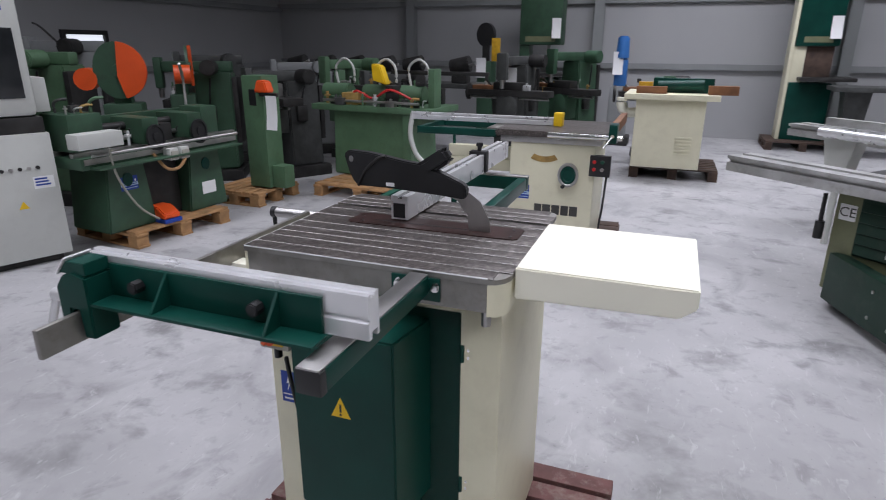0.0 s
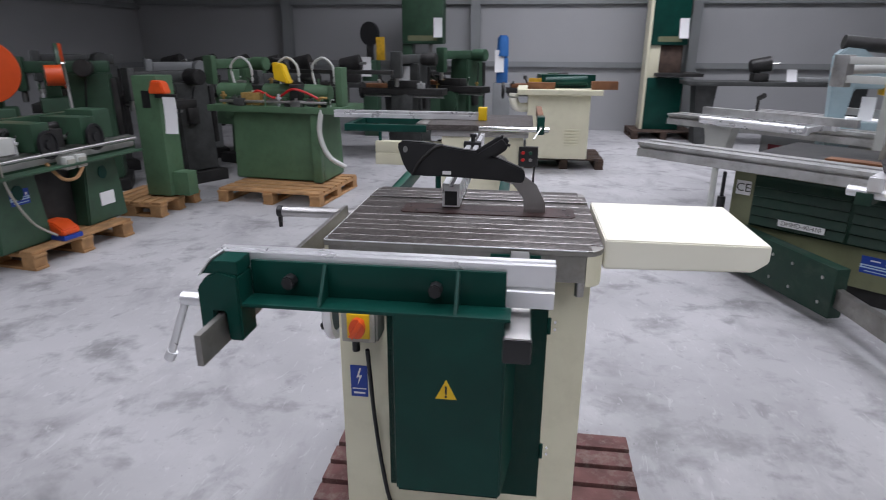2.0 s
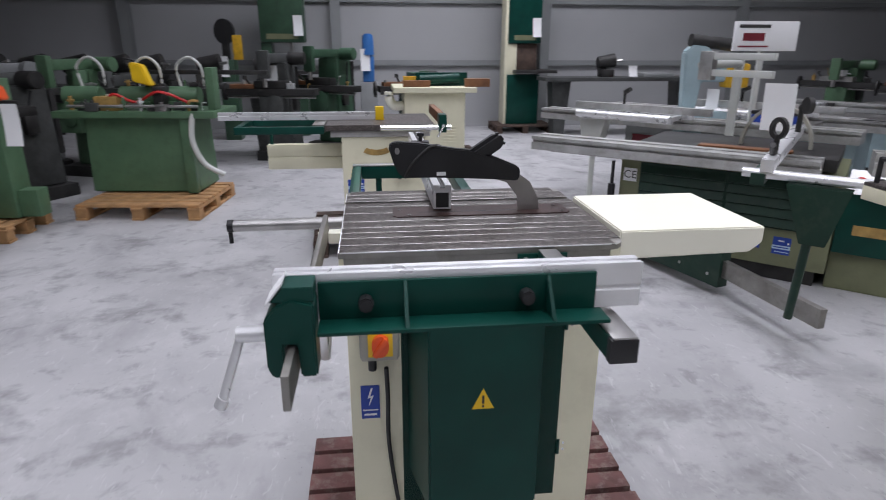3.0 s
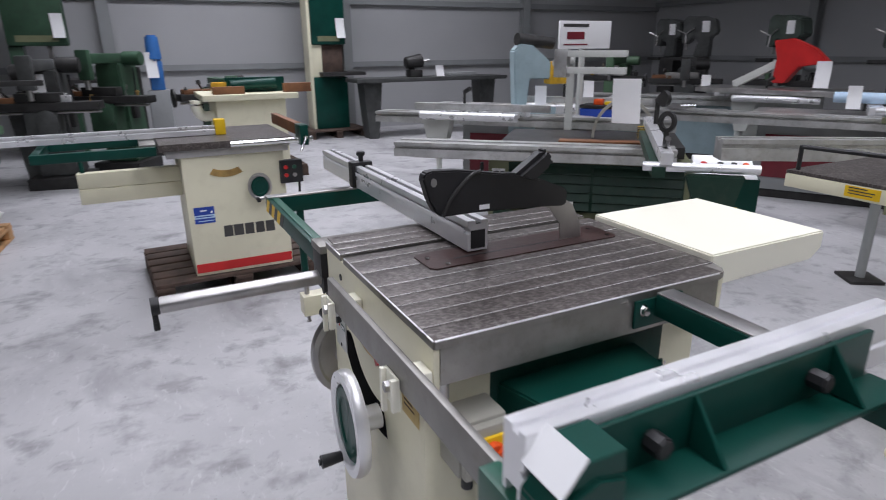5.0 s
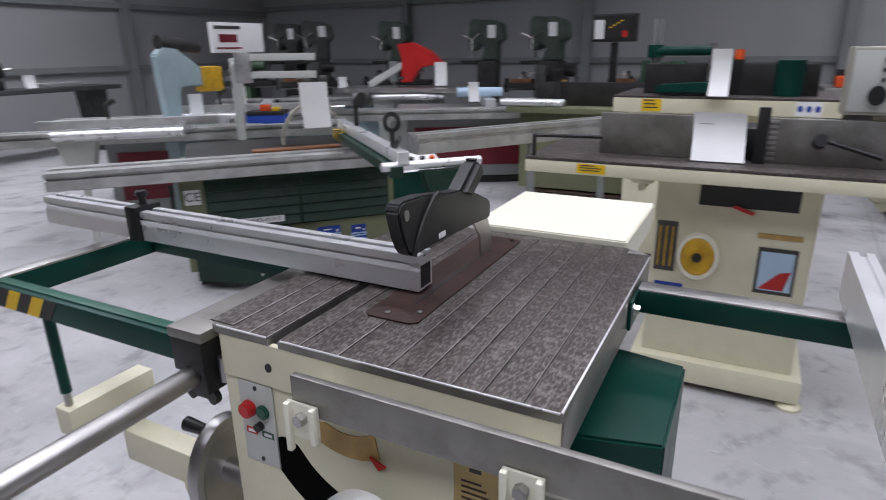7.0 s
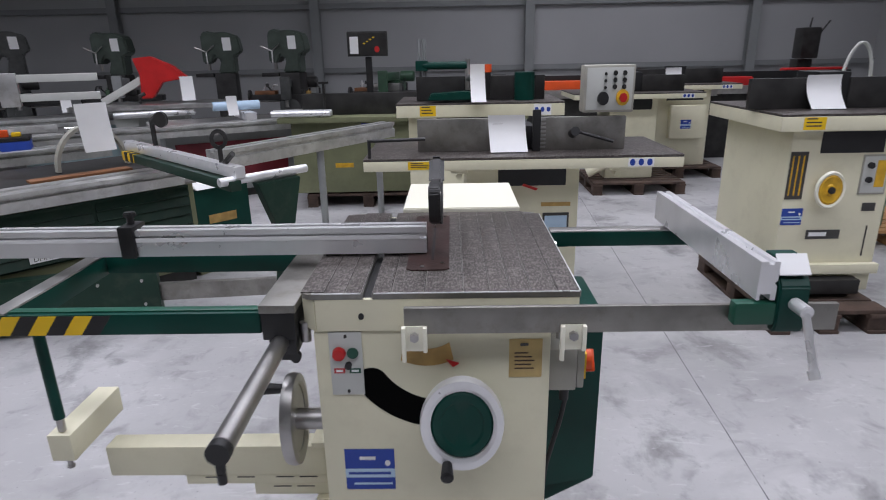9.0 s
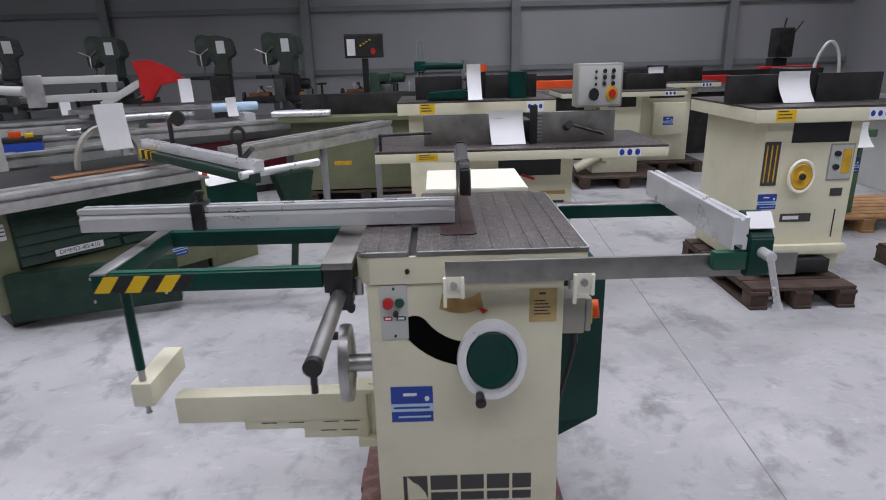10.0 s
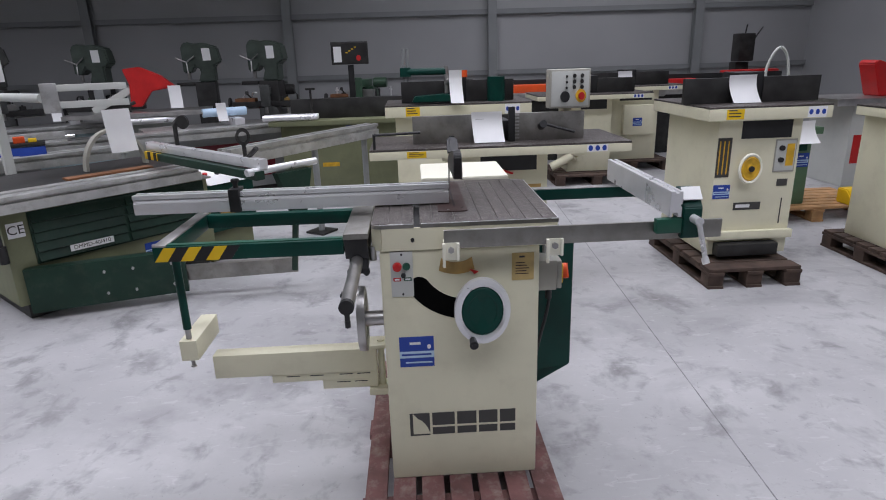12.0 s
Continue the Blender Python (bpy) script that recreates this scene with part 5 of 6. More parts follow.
def feeder_moulder(m):
    t = moulder(m, "cream spindle moulder with green power feeder", 1.15, 0.7, 1.06, 0.13, (-0.5, 0.2, 0.08, 0.7), wheel=False, hood="black", paper=False, thick=0.09)
    part("power_feeder", prism([(-0.36, 1.075), (0.02, 1.075), (0.0, 1.115), (-0.10, 1.13), (-0.34, 1.115)], "y", 0.02, 0.16, 0.006), DGREEN, t, "dark green power feeder")
    part("feeder_column", join(rod((-0.42, 0.3, 1.06), (-0.42, 0.3, 1.46), 0.012, 14), rod((-0.385, 0.3, 1.06), (-0.385, 0.3, 1.46), 0.012, 14)), STEELP, t, "grey twin feeder column")
    part("feeder_arm", join(rod((-0.43, 0.3, 1.29), (-0.08, 0.2, 1.29), 0.026, 16), box(-0.45, -0.36, 0.265, 0.335, 1.255, 1.325, 0.008)), DGREEN, t, "dark green feeder arm")
    part("feeder_neck", join(rod((-0.08, 0.2, 1.13), (-0.08, 0.2, 1.33), 0.018, 14), rod((-0.08, 0.2, 1.20), (-0.02, 0.14, 1.24), 0.022, 12)), STEEL, t)
    part("feeder_motor", rod((0.32, 0.2, 1.06), (0.32, 0.2, 1.24), 0.07, 18), DGREEN, t)
    part("feeder_light", disc((0.06, 0.15, 1.27), (0, 0, 1), 0.025, 0.05, 12), ORANGE, t)
    sheet(t, -0.07, 0.03, 1.07, 1.30, 0.02, 0.07)
    return t


pallet(pose(-0.6, 3.2, 0), 0.8, 0.7, DWOOD, "dark wooden pallet under the moulder with the feeder", boards=6)
feeder_moulder(pose(-0.05, 3.15, 0) @ Matrix.Diagonal((1, 1, 1.045, 1)))


def control_moulder(m):
    t = moulder(m, "cream moulder with a round motor base on a pallet", 1.3, 0.75, 1.02, 0.13, (-0.25, 0.25, 0.2, 0.7), wheel=False, hood="black", paper=False, thick=0.06)
    part("motor_base", rod((0.0, 0.4, 0.14), (0.0, 0.4, 0.5), 0.16, 24), CREAM, t)
    part("elbow_pipe", tube([(-0.45, 0.15, 0.20), (-0.33, 0.14, 0.26), (-0.22, 0.15, 0.32), (-0.15, 0.2, 0.30)], 0.05, 14), CREAM, t)
    return t


control_moulder(pose(1.62, 5.1, 0))
pallet(pose(1.2, 5.05, 0), 0.95, 0.8, DWOOD, "dark wooden pallet under a moulder", boards=7)


def box_moulder(m, label, W):
    t = moulder(m, label, W, 0.7, 1.05, 0.13, (-0.35, 0.35, 0.1, 0.7), wheel=False, hood="black", paper=True, thick=0.06)
    part("switch_box", box(-0.12, 0.28, 0.02, 0.0995, 0.45, 0.82, 0.01), CREAM, t)
    sticker(t, 0.0, 0.12, 0.56, 0.66, 0.0195)
    return t


box_moulder(pose(2.35, 5.9, 0, 0, 0, 2), "cream spindle moulder with a switch box", 1.3)
pallet(pose(1.9, 5.85, 0), 0.95, 0.8, DWOOD, "dark wooden pallet under a far moulder", boards=7)


# ---- green edging machine, jointer end, red machine and clutter at the far side ----
def green_edger(m):
    t = thing("edge_sander", "light green small machine on a pale pallet", "woodworking machine", m)
    part("body", box(-0.20, 0.24, 0, 0.4, 0.13, 0.74, 0.01), FGREEN, t, "light green body")
    part("top", box(-0.26, 0.30, -0.04, 0.44, 0.741, 0.80, 0.006), FGREEN, t)
    part("control_strip", box(-0.16, 0.20, -0.003, -0.0005, 0.60, 0.70, 0), DGREEN, t)
    part("name_plate", box(-0.14, 0.08, -0.003, -0.0005, 0.33, 0.41, 0), INK, t, "dark maker's plate")
    bars(t, "print", PAPER, -0.12, 0.06, 0.35, 0.39, -0.0032, 1, fill=0.9)
    sticker(t, 0.10, 0.23, 0.46, 0.58, -0.0005)
    part("red_label", box(-0.10, -0.01, -0.003, -0.0005, 0.45, 0.50, 0), RED, t)
    sheet(t, -0.02, 0.20, 0.68, 0.86, -0.06, 0.05)
    part("hose", tube([(-0.1, 0.2, 0.80), (-0.1, 0.25, 1.25), (0.0, 0.25, 1.45), (0.1, 0.25, 1.30), (0.12, 0.25, 0.81)], 0.012, 10), GREY_P, t, "pale looped hose")
    return t


green_edger(pose(2.75, 3.35, 0, 0, 0, 3))
pallet(pose(2.45, 3.22, 0), 1.2, 0.75, WOOD, "pale new wooden pallet under the green machine", boards=7)
yb = thing("foot_pedal", "yellow guarded foot pedal on a pallet", "pedal", pose(3.38, 3.30, 0.13))
part("shell", prism([(-0.10, 0), (0.10, 0), (0.10, 0.13), (-0.02, 0.13), (-0.10, 0.05)], "x", -0.07, 0.07, 0.01), YELLOW, yb)
part("treadle", box(-0.05, 0.05, -0.15, -0.1005, 0.01, 0.03, 0.003), DARKM, yb)

edge_mo = moulder(pose(3.22, 1.78, 0), "cream spindle moulder with black fence at the aisle edge", 1.1, 0.7, 1.06, 0.13, (-0.48, 0.40, 0.03, 0.7), wheel=False, hood="black", paper=False, thick=0.07)
pallet(pose(2.66, 1.80, 0), 1.0, 0.8, DWOOD, "dark wooden pallet at the aisle edge", boards=7)


def red_machine(m):
    t = thing("thickness_planer", "white and red planer with a tall red hood", "planer", m)
    part("body", box(-0.35, 0.5, 0, 0.7, 0.0, 0.85, 0.01), GREY_P, t)
    part("red_panel", box(-0.30, -0.02, -0.004, -0.0005, 0.25, 0.55, 0.001), RED, t)
    part("table", box(-0.6, 0.9, -0.1, 0.6, 0.86, 0.93, 0.005), STEEL, t)
    part("red_hood", prism([(-0.02, 0.931), (0.46, 0.931), (0.48, 0.98), (0.16, 1.10), (-0.02, 1.28), (-0.10, 1.30), (-0.13, 1.26)], "y", 0.1, 0.35, 0.01), RED, t, "tall red hood")
    return t


red_machine(pose(4.5, 4.5, 0))
for rx_, ry_, w_, lab in ((1.9, 6.9, 2.2, "row of red and black machines by the wall"), (4.0, 7.2, 2.2, "red planers by the far wall")):
    t = thing("planer", lab, "planer", pose(rx_, ry_, 0), "machines by the far wall")
    part("body", box(-w_ / 2, w_ / 2, 0, 0.6, 0, 0.85, 0.01), DARKM, t)
    part("table", box(-w_ / 2 - 0.1, w_ / 2 + 0.1, -0.1, 0.6, 0.851, 0.95, 0.006), STEEL, t)
    part("fence", box(-w_ / 2, w_ / 2, 0.2, 0.27, 0.951, 1.12, 0.004), BLACK, t)
    for ca, cb_, cy, cz in ((-w_ / 2, -w_ / 8, 0.0, 1.06), (w_ / 8, w_ / 2, 0.28, 1.15)):
        part("red_cover", box(ca, cb_, cy, cy + 0.18, 0.9505, cz, 0.02), ORANGE if rx_ < 3 else RED, t, "red-orange cover")
sw = thing("chisel_mortiser", "dark mortiser head standing by the wall", "mortiser", pose(4.85, 8.2, 0) @ Matrix.Diagonal((0.9, 1, 0.86, 1)))
part("column", box(-0.12, 0.12, -0.1, 0.1, 0, 1.45, 0.01), DARKM, sw)
part("head", box(-0.14, 0.14, -0.2, 0.05, 1.46, 1.95, 0.03), DARKM, sw)
part("lever", join(rod((0.14, -0.1, 1.8), (0.30, -0.1, 2.05), 0.012, 8), rod((0.0, -0.1, 1.95), (0.02, -0.1, 2.1), 0.012, 8)), DARKM, sw)


# ---- machines along the west side ----
def fittings(t, x0, x1, y0, y1, z, n, seed, hmax=0.12):
    """Small clamps, nuts, levers and pipe stubs that stand on a machine bed."""
    rnd = random.Random(seed)
    for k in range(n):
        x, y = x0 + (x1 - x0) * (k + rnd.random()) / n, rnd.uniform(y0, y1)
        h, r = rnd.uniform(0.03, hmax), rnd.uniform(0.012, 0.03)
        m_ = (STEEL, DKGREY, ALU, DARKM, FGREEN, BRASS)[rnd.randrange(6)]
        kind = rnd.randrange(4)
        if kind == 0:
            part("clamp_bolt", join(rod((x, y, z), (x, y, z + h), r * 0.5, 10), rod((x, y, z + h * 0.6), (x, y, z + h * 0.75), r, 6)), m_, t)
        elif kind == 1:
            part("clamp_block", join(box(x - r * 1.6, x + r * 1.6, y - r, y + r, z, z + h * 0.6, 0.004), rod((x, y, z + h * 0.6), (x, y, z + h * 0.8), r * 0.5, 8)), m_, t)
        elif kind == 2:
            part("pipe_stub", tube([(x, y, z), (x, y, z + h * 0.7), (x + r, y - r, z + h), (x + 3 * r, y - r, z + h)], r * 0.4, 8), m_, t)
        else:
            part("hand_lever", join(rod((x, y, z), (x, y, z + h * 0.5), r * 0.7, 10), rod((x, y, z + h * 0.5), (x + rnd.uniform(-0.08, 0.08), y - 0.05, z + h * 1.3), 0.006, 8)), m_, t)


def planer_moulder(m):
    t = thing("planer", "cream planer with slotted vents and wooden boards on top", "planer", m)
    part("cabinet", box(-0.34, 0.34, -0.02, 0.62, 0.14, 0.88, 0.01), CREAM, t, "cream enamelled cabinet")
    part("table", box(-0.46, 0.46, -0.10, 0.75, 0.885, 0.945, 0.006), CREAM, t)
    for k in range(6):
        part("vent_louvre", box(0.08, 0.24, -0.032, -0.0205, 0.30 + 0.035 * k, 0.318 + 0.035 * k, 0.003), CREAM, t)
    part("fence", box(-0.20, 0.40, 0.25, 0.32, 0.946, 1.10, 0.004), DGREEN, t, "dark green fence and motor")
    part("motor", rod((-0.15, 0.22, 1.02), (0.30, 0.22, 1.04), 0.055, 18), DGREEN, t)
    part("board", box(-0.35, -0.05, 0.0, 0.10, 0.946, 1.02, 0.004), BEAM, t, "brown wooden block")
    part("board", box(0.34, 0.62, 0.0, 0.08, 0.946, 1.04, 0.004), BEAM, t, "brown wooden block")
    part("yellow_block", box(-0.34, -0.20, 0.15, 0.22, 0.946, 1.06, 0.004), GOLD, t)
    part("dust_elbow", tube([(-0.34, 0.2, 0.72), (-0.45, 0.2, 0.72), (-0.50, 0.2, 0.80), (-0.50, 0.2, 0.88)], 0.055, 14), WHITE, t)
    return t


planer_moulder(pose(-6.1, 0.85, 0, 0, 0, 90) @ Matrix.Diagonal((1.06, 1, 1, 1)))
pallet(pose(-6.17, 0.48, 0, 0, 0, 91), 0.95, 0.8, DWOOD, "dark wooden pallet under the planer", boards=7)


def bandsaw(m, paint, label, h=2.3, w=0.7):
    t = thing("bandsaw", label, "bandsaw", m, "tall bandsaws")
    part("lower_box", box(-w / 2, w / 2, 0, 0.35, 0.0 if paint is MGREEN else 0.13, 0.95, 0.02), paint, t)
    part("upper_box", box(-w / 2, w / 2, 0, 0.35, 1.45, h, 0.03), paint, t)
    part("spine", box(-w / 2, -w / 2 + 0.16, 0.04, 0.34, 0.951, 1.449, 0.006), CREAM if paint is DGREEN else paint, t)
    if paint is DGREEN:
        part("cream_edge", box(-w / 2 - 0.05, -w / 2 - 0.001, 0.02, 0.36, 0.13, h, 0.006), CREAM, t, "cream painted edge")
        part("blade_guard", box(-w / 2 + 0.161, w / 2 - 0.05, 0.06, 0.3, 1.031, 1.449, 0.006), DWOOD, t)
    part("table", box(-w / 2 + 0.1, w / 2 + 0.25, -0.2, 0.4, 0.98, 1.03, 0.005), DARKM, t)
    part("blade_guide", box(0.08, 0.14, 0.12, 0.2, 1.15, 1.45, 0.004), STEEL, t)
    part("name_band", box(-w / 2 + 0.1, w / 2 - 0.1, -0.003, -0.0005, 1.50, 1.58, 0), OLIVE, t)
    sheet(t, w / 2 - 0.16, w / 2 - 0.02, 1.55, 1.85, -0.01, 0.02)
    return t


bandsaw(pose(-9.2, 2.68, 0.0, 0, 0, 90), DGREEN, "tall dark green bandsaw with a cream spine", 2.9, 0.56)
pallet(pose(-8.95, 2.2, 0, 0, 0, 90), 1.0, 0.8, DWOOD, "wooden pallet under the tall bandsaw", boards=7)
bandsaw(pose(-9.0, -1.24, 0.0, 0, 0, 90), MGREEN, "grey-green tall bandsaw standing by the wall", 2.6, 0.68)


def blue_stand(m):
    t = thing("drill_stand", "slim blue machine column with a paper sheet", "machine", m)
    part("column", box(-0.09, 0.09, 0, 0.15, 0.80, 1.15, 0.02), PAINTB, t)
    part("pedestal", box(-0.14, 0.14, 0, 0.2, 0.12, 0.7995, 0.02), GREY_D, t, "grey pedestal")
    part("head", rod((0, 0.07, 1.15), (0, 0.07, 1.45), 0.10, 18, 0.08, 0.02), PAINTB, t)
    sheet(t, -0.12, 0.02, 0.95, 1.25, -0.01, 0.02)
    part("base", box(-0.2, 0.2, -0.1, 0.3, 0.0, 0.12, 0.01), DARKM, t)
    return t


blue_stand(pose(-8.6, 0.08, 0, 0, 0, 90) @ Matrix.Diagonal((1, 1, 1.09, 1)))
gr = thing("pedestal_grinder", "dark pedestal machine with a round guard and yellow tag", "grinder", pose(-8.6, -2.04, 0, 0, 0, 90))
part("pedestal", box(-0.12, 0.12, 0, 0.3, 0, 1.2, 0.02), MGREEN, gr)
part("round_guard", disc((0, 0.1, 1.6), (0, 1, 0), 0.18, 0.12, 30), BLACK, gr)
part("neck", box(-0.05, 0.05, 0.05, 0.15, 1.2, 1.45, 0.01), DARKM, gr)
part("yellow_tag", box(0.12, 0.26, 0.0, 0.01, 1.2, 1.55, 0.003), GOLD, gr)
sheet(gr, -0.13, 0.03, 0.95, 1.25, -0.01, 0.02)


def bench_machine(m):
    """Green boring machine on a wide desk-like base."""
    t = thing("boring_machine", "green multi-spindle machine on a wide base", "woodworking machine", m)
    part("base", prism([(-0.44, 0.14), (0.42, 0.14), (0.40, 0.80), (-0.42, 0.80)], "y", 0, 0.5, 0.01), FGREEN, t, "light green base")
    part("bed", box(-0.62, 0.62, -0.08, 0.55, 0.801, 0.86, 0.006), FGREEN, t)
    for x in (-0.5, -0.05, 0.28):
        part("head", join(rod((x - 0.13, 0.2, 0.97), (x + 0.16, 0.2, 0.97), 0.085, 20, bev=0.008), box(x - 0.10, x + 0.12, 0.1, 0.3, 0.8605, 0.93, 0.008)), FGREEN, t, "light green motor head")
        part("cooling_hose", tube([(x + 0.02, 0.2, 1.05), (x + 0.0, 0.2, 1.22), (x + 0.10, 0.2, 1.30), (x + 0.19, 0.2, 1.22), (x + 0.2, 0.2, 1.06)], 0.012, 8), GREY_P, t)
    fittings(t, -0.55, 0.52, -0.06, 0.10, 0.8605, 26, 5, 0.14)
    fittings(t, -0.45, 0.45, 0.16, 0.24, 1.055, 10, 8, 0.08)
    part("front_bar", rod((-0.5, -0.05, 0.90), (0.5, -0.05, 0.90), 0.014, 12), STEEL, t)
    part("end_plate", box(0.54, 0.60, 0.05, 0.20, 0.8605, 1.22, 0.01), FGREEN, t)
    part("end_plate", box(-0.60, -0.54, 0.30, 0.42, 0.8605, 1.18, 0.01), FGREEN, t)
    part("rear_guard", box(-0.50, 0.50, 0.44, 0.52, 0.8605, 1.02, 0.01), DARKM, t)
    part("valve_block", box(-0.30, -0.12, -0.04, 0.10, 0.8605, 0.98, 0.01), BRASS, t, "brass valve block")
    part("clamp_unit", box(0.14, 0.22, 0.0, 0.16, 0.8605, 1.06, 0.01), DARKM, t)
    part("support_leg", box(0.34, 0.42, -0.06, 0.0, 0.14, 0.80, 0.006), FGREEN, t)
    part("yellow_lamp", prism([(-0.02, 1.10), (0.12, 1.06), (0.06, 1.24), (-0.03, 1.26)], "y", 0.05, 0.15, 0.01), YELLOW, t)
    part("black_bar", box(-0.1, 0.9, 0.55, 0.60, 1.14, 1.18, 0.004), DARKM, t)
    part("bar_post", box(0.30, 0.36, 0.555, 0.595, 0.14, 1.14, 0.004), DARKM, t)
    part("wiring", tube([(-0.25, 0.05, 0.9), (-0.15, -0.02, 1.0), (0.0, 0.02, 0.93), (0.2, -0.02, 1.02), (0.4, 0.05, 0.92)], 0.012, 8), RED, t)
    part("drain_hose", tube([(0.45, -0.06, 0.84), (0.44, -0.10, 0.62), (0.52, -0.12, 0.42), (0.66, -0.10, 0.32)], 0.022, 10), GREY_P, t, "pale flexible hose")
    return t


bench_machine(pose(-4.45, -1.93, 0, 0, 0, 84) @ Matrix.Diagonal((1.12, 1, 1, 1)))
pallet(pose(-4.03, -2.40, 0, 0, 0, 84), 1.04, 0.95, WOOD, "pale wooden pallet under the green boring machine", boards=7)


def column_machine(m):
    t = thing("sander", "light green machine column with a paper sheet", "woodworking machine", m)
    part("column", box(-0.14, 0.10, 0, 0.22, 0.13, 1.06, 0.008), FGREEN, t)
    part("side_arm", box(0.1005, 0.25, 0.04, 0.18, 0.13, 0.32, 0.008), FGREEN, t)
    part("cut_out", box(-0.06, 0.02, -0.003, -0.0005, 0.82, 0.95, 0), BLACK, t)
    part("orange_grip", prism([(0.04, 0.93), (0.20, 0.93), (0.17, 1.02), (0.08, 1.03)], "y", -0.05, 0.05, 0.01), ORANGE, t)
    sheet(t, 0.18, 0.30, 0.64, 0.91, -0.06, 0.015)
    part("sheet_rail", box(0.1005, 0.30, -0.045, -0.02, 0.90, 0.93, 0.004), DARKM, t)
    return t


column_machine(pose(-3.62, -2.70, 0, 0, 0, 85) @ Matrix.Diagonal((1, 1, 1.1, 1)))
pallet(pose(-3.41, -2.59, 0, 0, 0, 178), 0.62, 0.60, WOOD, "pale wooden pallet under the green column", boards=6)


def copy_lathe(m):
    """Green wood lathe on two tapered pedestals with knife-grinding discs above."""
    t = thing("copy_lathe", "dark green copying lathe with orange discs on a pallet", "lathe", m)
    for x in (0.0, 0.72):
        pd = part("pedestal", prism([(x - 0.20, 0.13), (x + 0.20, 0.13), (x + 0.15, 0.62), (x - 0.15, 0.62)], "y", 0.0, 0.42, 0.01), MGREEN, t, "dark green pedestal")
        part("round_badge", disc((x + 0.0, -0.003, 0.50), (0, 1, 0), 0.05, 0.006, 24), DGREEN, pd)
    part("paper_label", box(0.66, 0.80, -0.004, -0.0008, 0.25, 0.35, 0), PAPER, t, "white paper label")
    sticker(t, -0.06, 0.08, 0.42, 0.52, 0.0)
    part("bed", box(-0.35, 1.05, -0.05, 0.40, 0.621, 0.70, 0.008), MGREEN, t)
    part("bed_way", box(-0.35, 1.10, 0.02, 0.06, 0.70, 0.73, 0.003), STEEL, t)
    part("bed_way", box(-0.35, 1.10, 0.22, 0.26, 0.70, 0.73, 0.003), STEEL, t)
    part("apron_strip", box(-0.33, 1.03, -0.056, -0.0505, 0.655, 0.695, 0), STEEL, t)
    part("headstock", box(-0.33, -0.08, 0.05, 0.35, 0.731, 0.98, 0.015), MGREEN, t)
    part("tailstock", box(0.78, 0.95, 0.05, 0.30, 0.731, 0.95, 0.015), MGREEN, t)
    for x in (0.22, 0.62):
        part("carriage", box(x - 0.07, x + 0.07, -0.05, 0.30, 0.731, 0.92, 0.01), MGREEN, t)
        part("handwheel", lathe_ring((x, -0.09, 0.78), (0, -1, 0), [(0.0, 0.01), (0.03, 0.012), (0.035, 0.0), (0.075, 0.0), (0.08, 0.01), (0.095, 0.01), (0.095, -0.012), (0, -0.012)], 28), BLACK, t, "black handwheel")
    part("spindle_bar", rod((-0.05, 0.16, 0.86), (0.80, 0.16, 0.86), 0.03, 16), DARKM, t)
    part("feed_bar", rod((-0.05, 0.10, 0.78), (0.80, 0.10, 0.78), 0.018, 12), STEEL, t)
    part("tool_post", box(0.34, 0.44, 0.0, 0.14, 0.731, 0.86, 0.008), DARKM, t)
    part("copy_rail", box(-0.30, 1.0, 0.36, 0.42, 0.86, 0.92, 0.006), MGREEN, t, "green copying rail")
    for x in (-0.25, 0.35, 0.95):
        part("rail_stand", box(x - 0.04, x + 0.04, 0.37, 0.41, 0.70, 0.86, 0.006), MGREEN, t)
    part("centre_spindle", rod((-0.08, 0.2, 0.88), (0.0, 0.2, 0.88), 0.045, 18, 0.03), STEEL, t)
    # Dark plate stands in for the shade in the gap between the pedestals.
    part("gap_shadow_plate", box(0.20, 0.52, 0.10, 0.38, 0.135, 0.60, 0.006), DARKM, t, "dark plate for the shade between the pedestals")
    part("drip_tray", box(-0.30, 1.0, -0.16, -0.0565, 0.625, 0.640, 0.004), MGREEN, t)
    fittings(t, -0.05, 0.78, 0.02, 0.30, 0.7305, 22, 3, 0.13)
    fittings(t, -0.30, -0.10, 0.08, 0.30, 0.9805, 6, 4, 0.10)
    part("lead_screw", rod((-0.30, -0.10, 0.72), (1.0, -0.10, 0.72), 0.013, 12), STEEL, t)
    part("lamp_stem", tube([(0.86, 0.3, 0.95), (0.88, 0.32, 1.15), (0.80, 0.25, 1.28)], 0.012, 8), STEEL, t)
    part("white_box", turn(box(-0.16, 0.16, -0.06, 0.06, -0.05, 0.05, 0.008), Matrix.Translation((-0.28, -0.14, 0.83))), GREY_P, t, "pale grey control box")
    for sx in (0.28, 0.38):
        part("socket", box(sx, sx + 0.08, -0.14, -0.06, 0.60, 0.69, 0.01), GREY_P, t, "pale grey socket")
        part("socket_lid", box(sx + 0.008, sx + 0.072, -0.148, -0.1405, 0.61, 0.67, 0.004), GREYB, t)
    part("cord", tube([(-0.20, -0.14, 0.78), (-0.14, -0.1, 0.55), (0.02, -0.05, 0.30), (0.14, -0.1, 0.18)], 0.008, 8), GREYB, t)
    part("pipe", tube([(0.2, -0.06, 0.66), (0.25, -0.12, 0.55), (0.34, -0.14, 0.54), (0.42, -0.13, 0.60)], 0.012, 8), WOOD, t)
    return t


copy_lathe(pose(-2.17, -2.76, 0, 0, 0, 174))
pallet(pose(-2.08, -2.66, 0, 0, 0, 172), 0.87, 0.75, WOOD, "pale new wooden pallet under the lathe", boards=6)


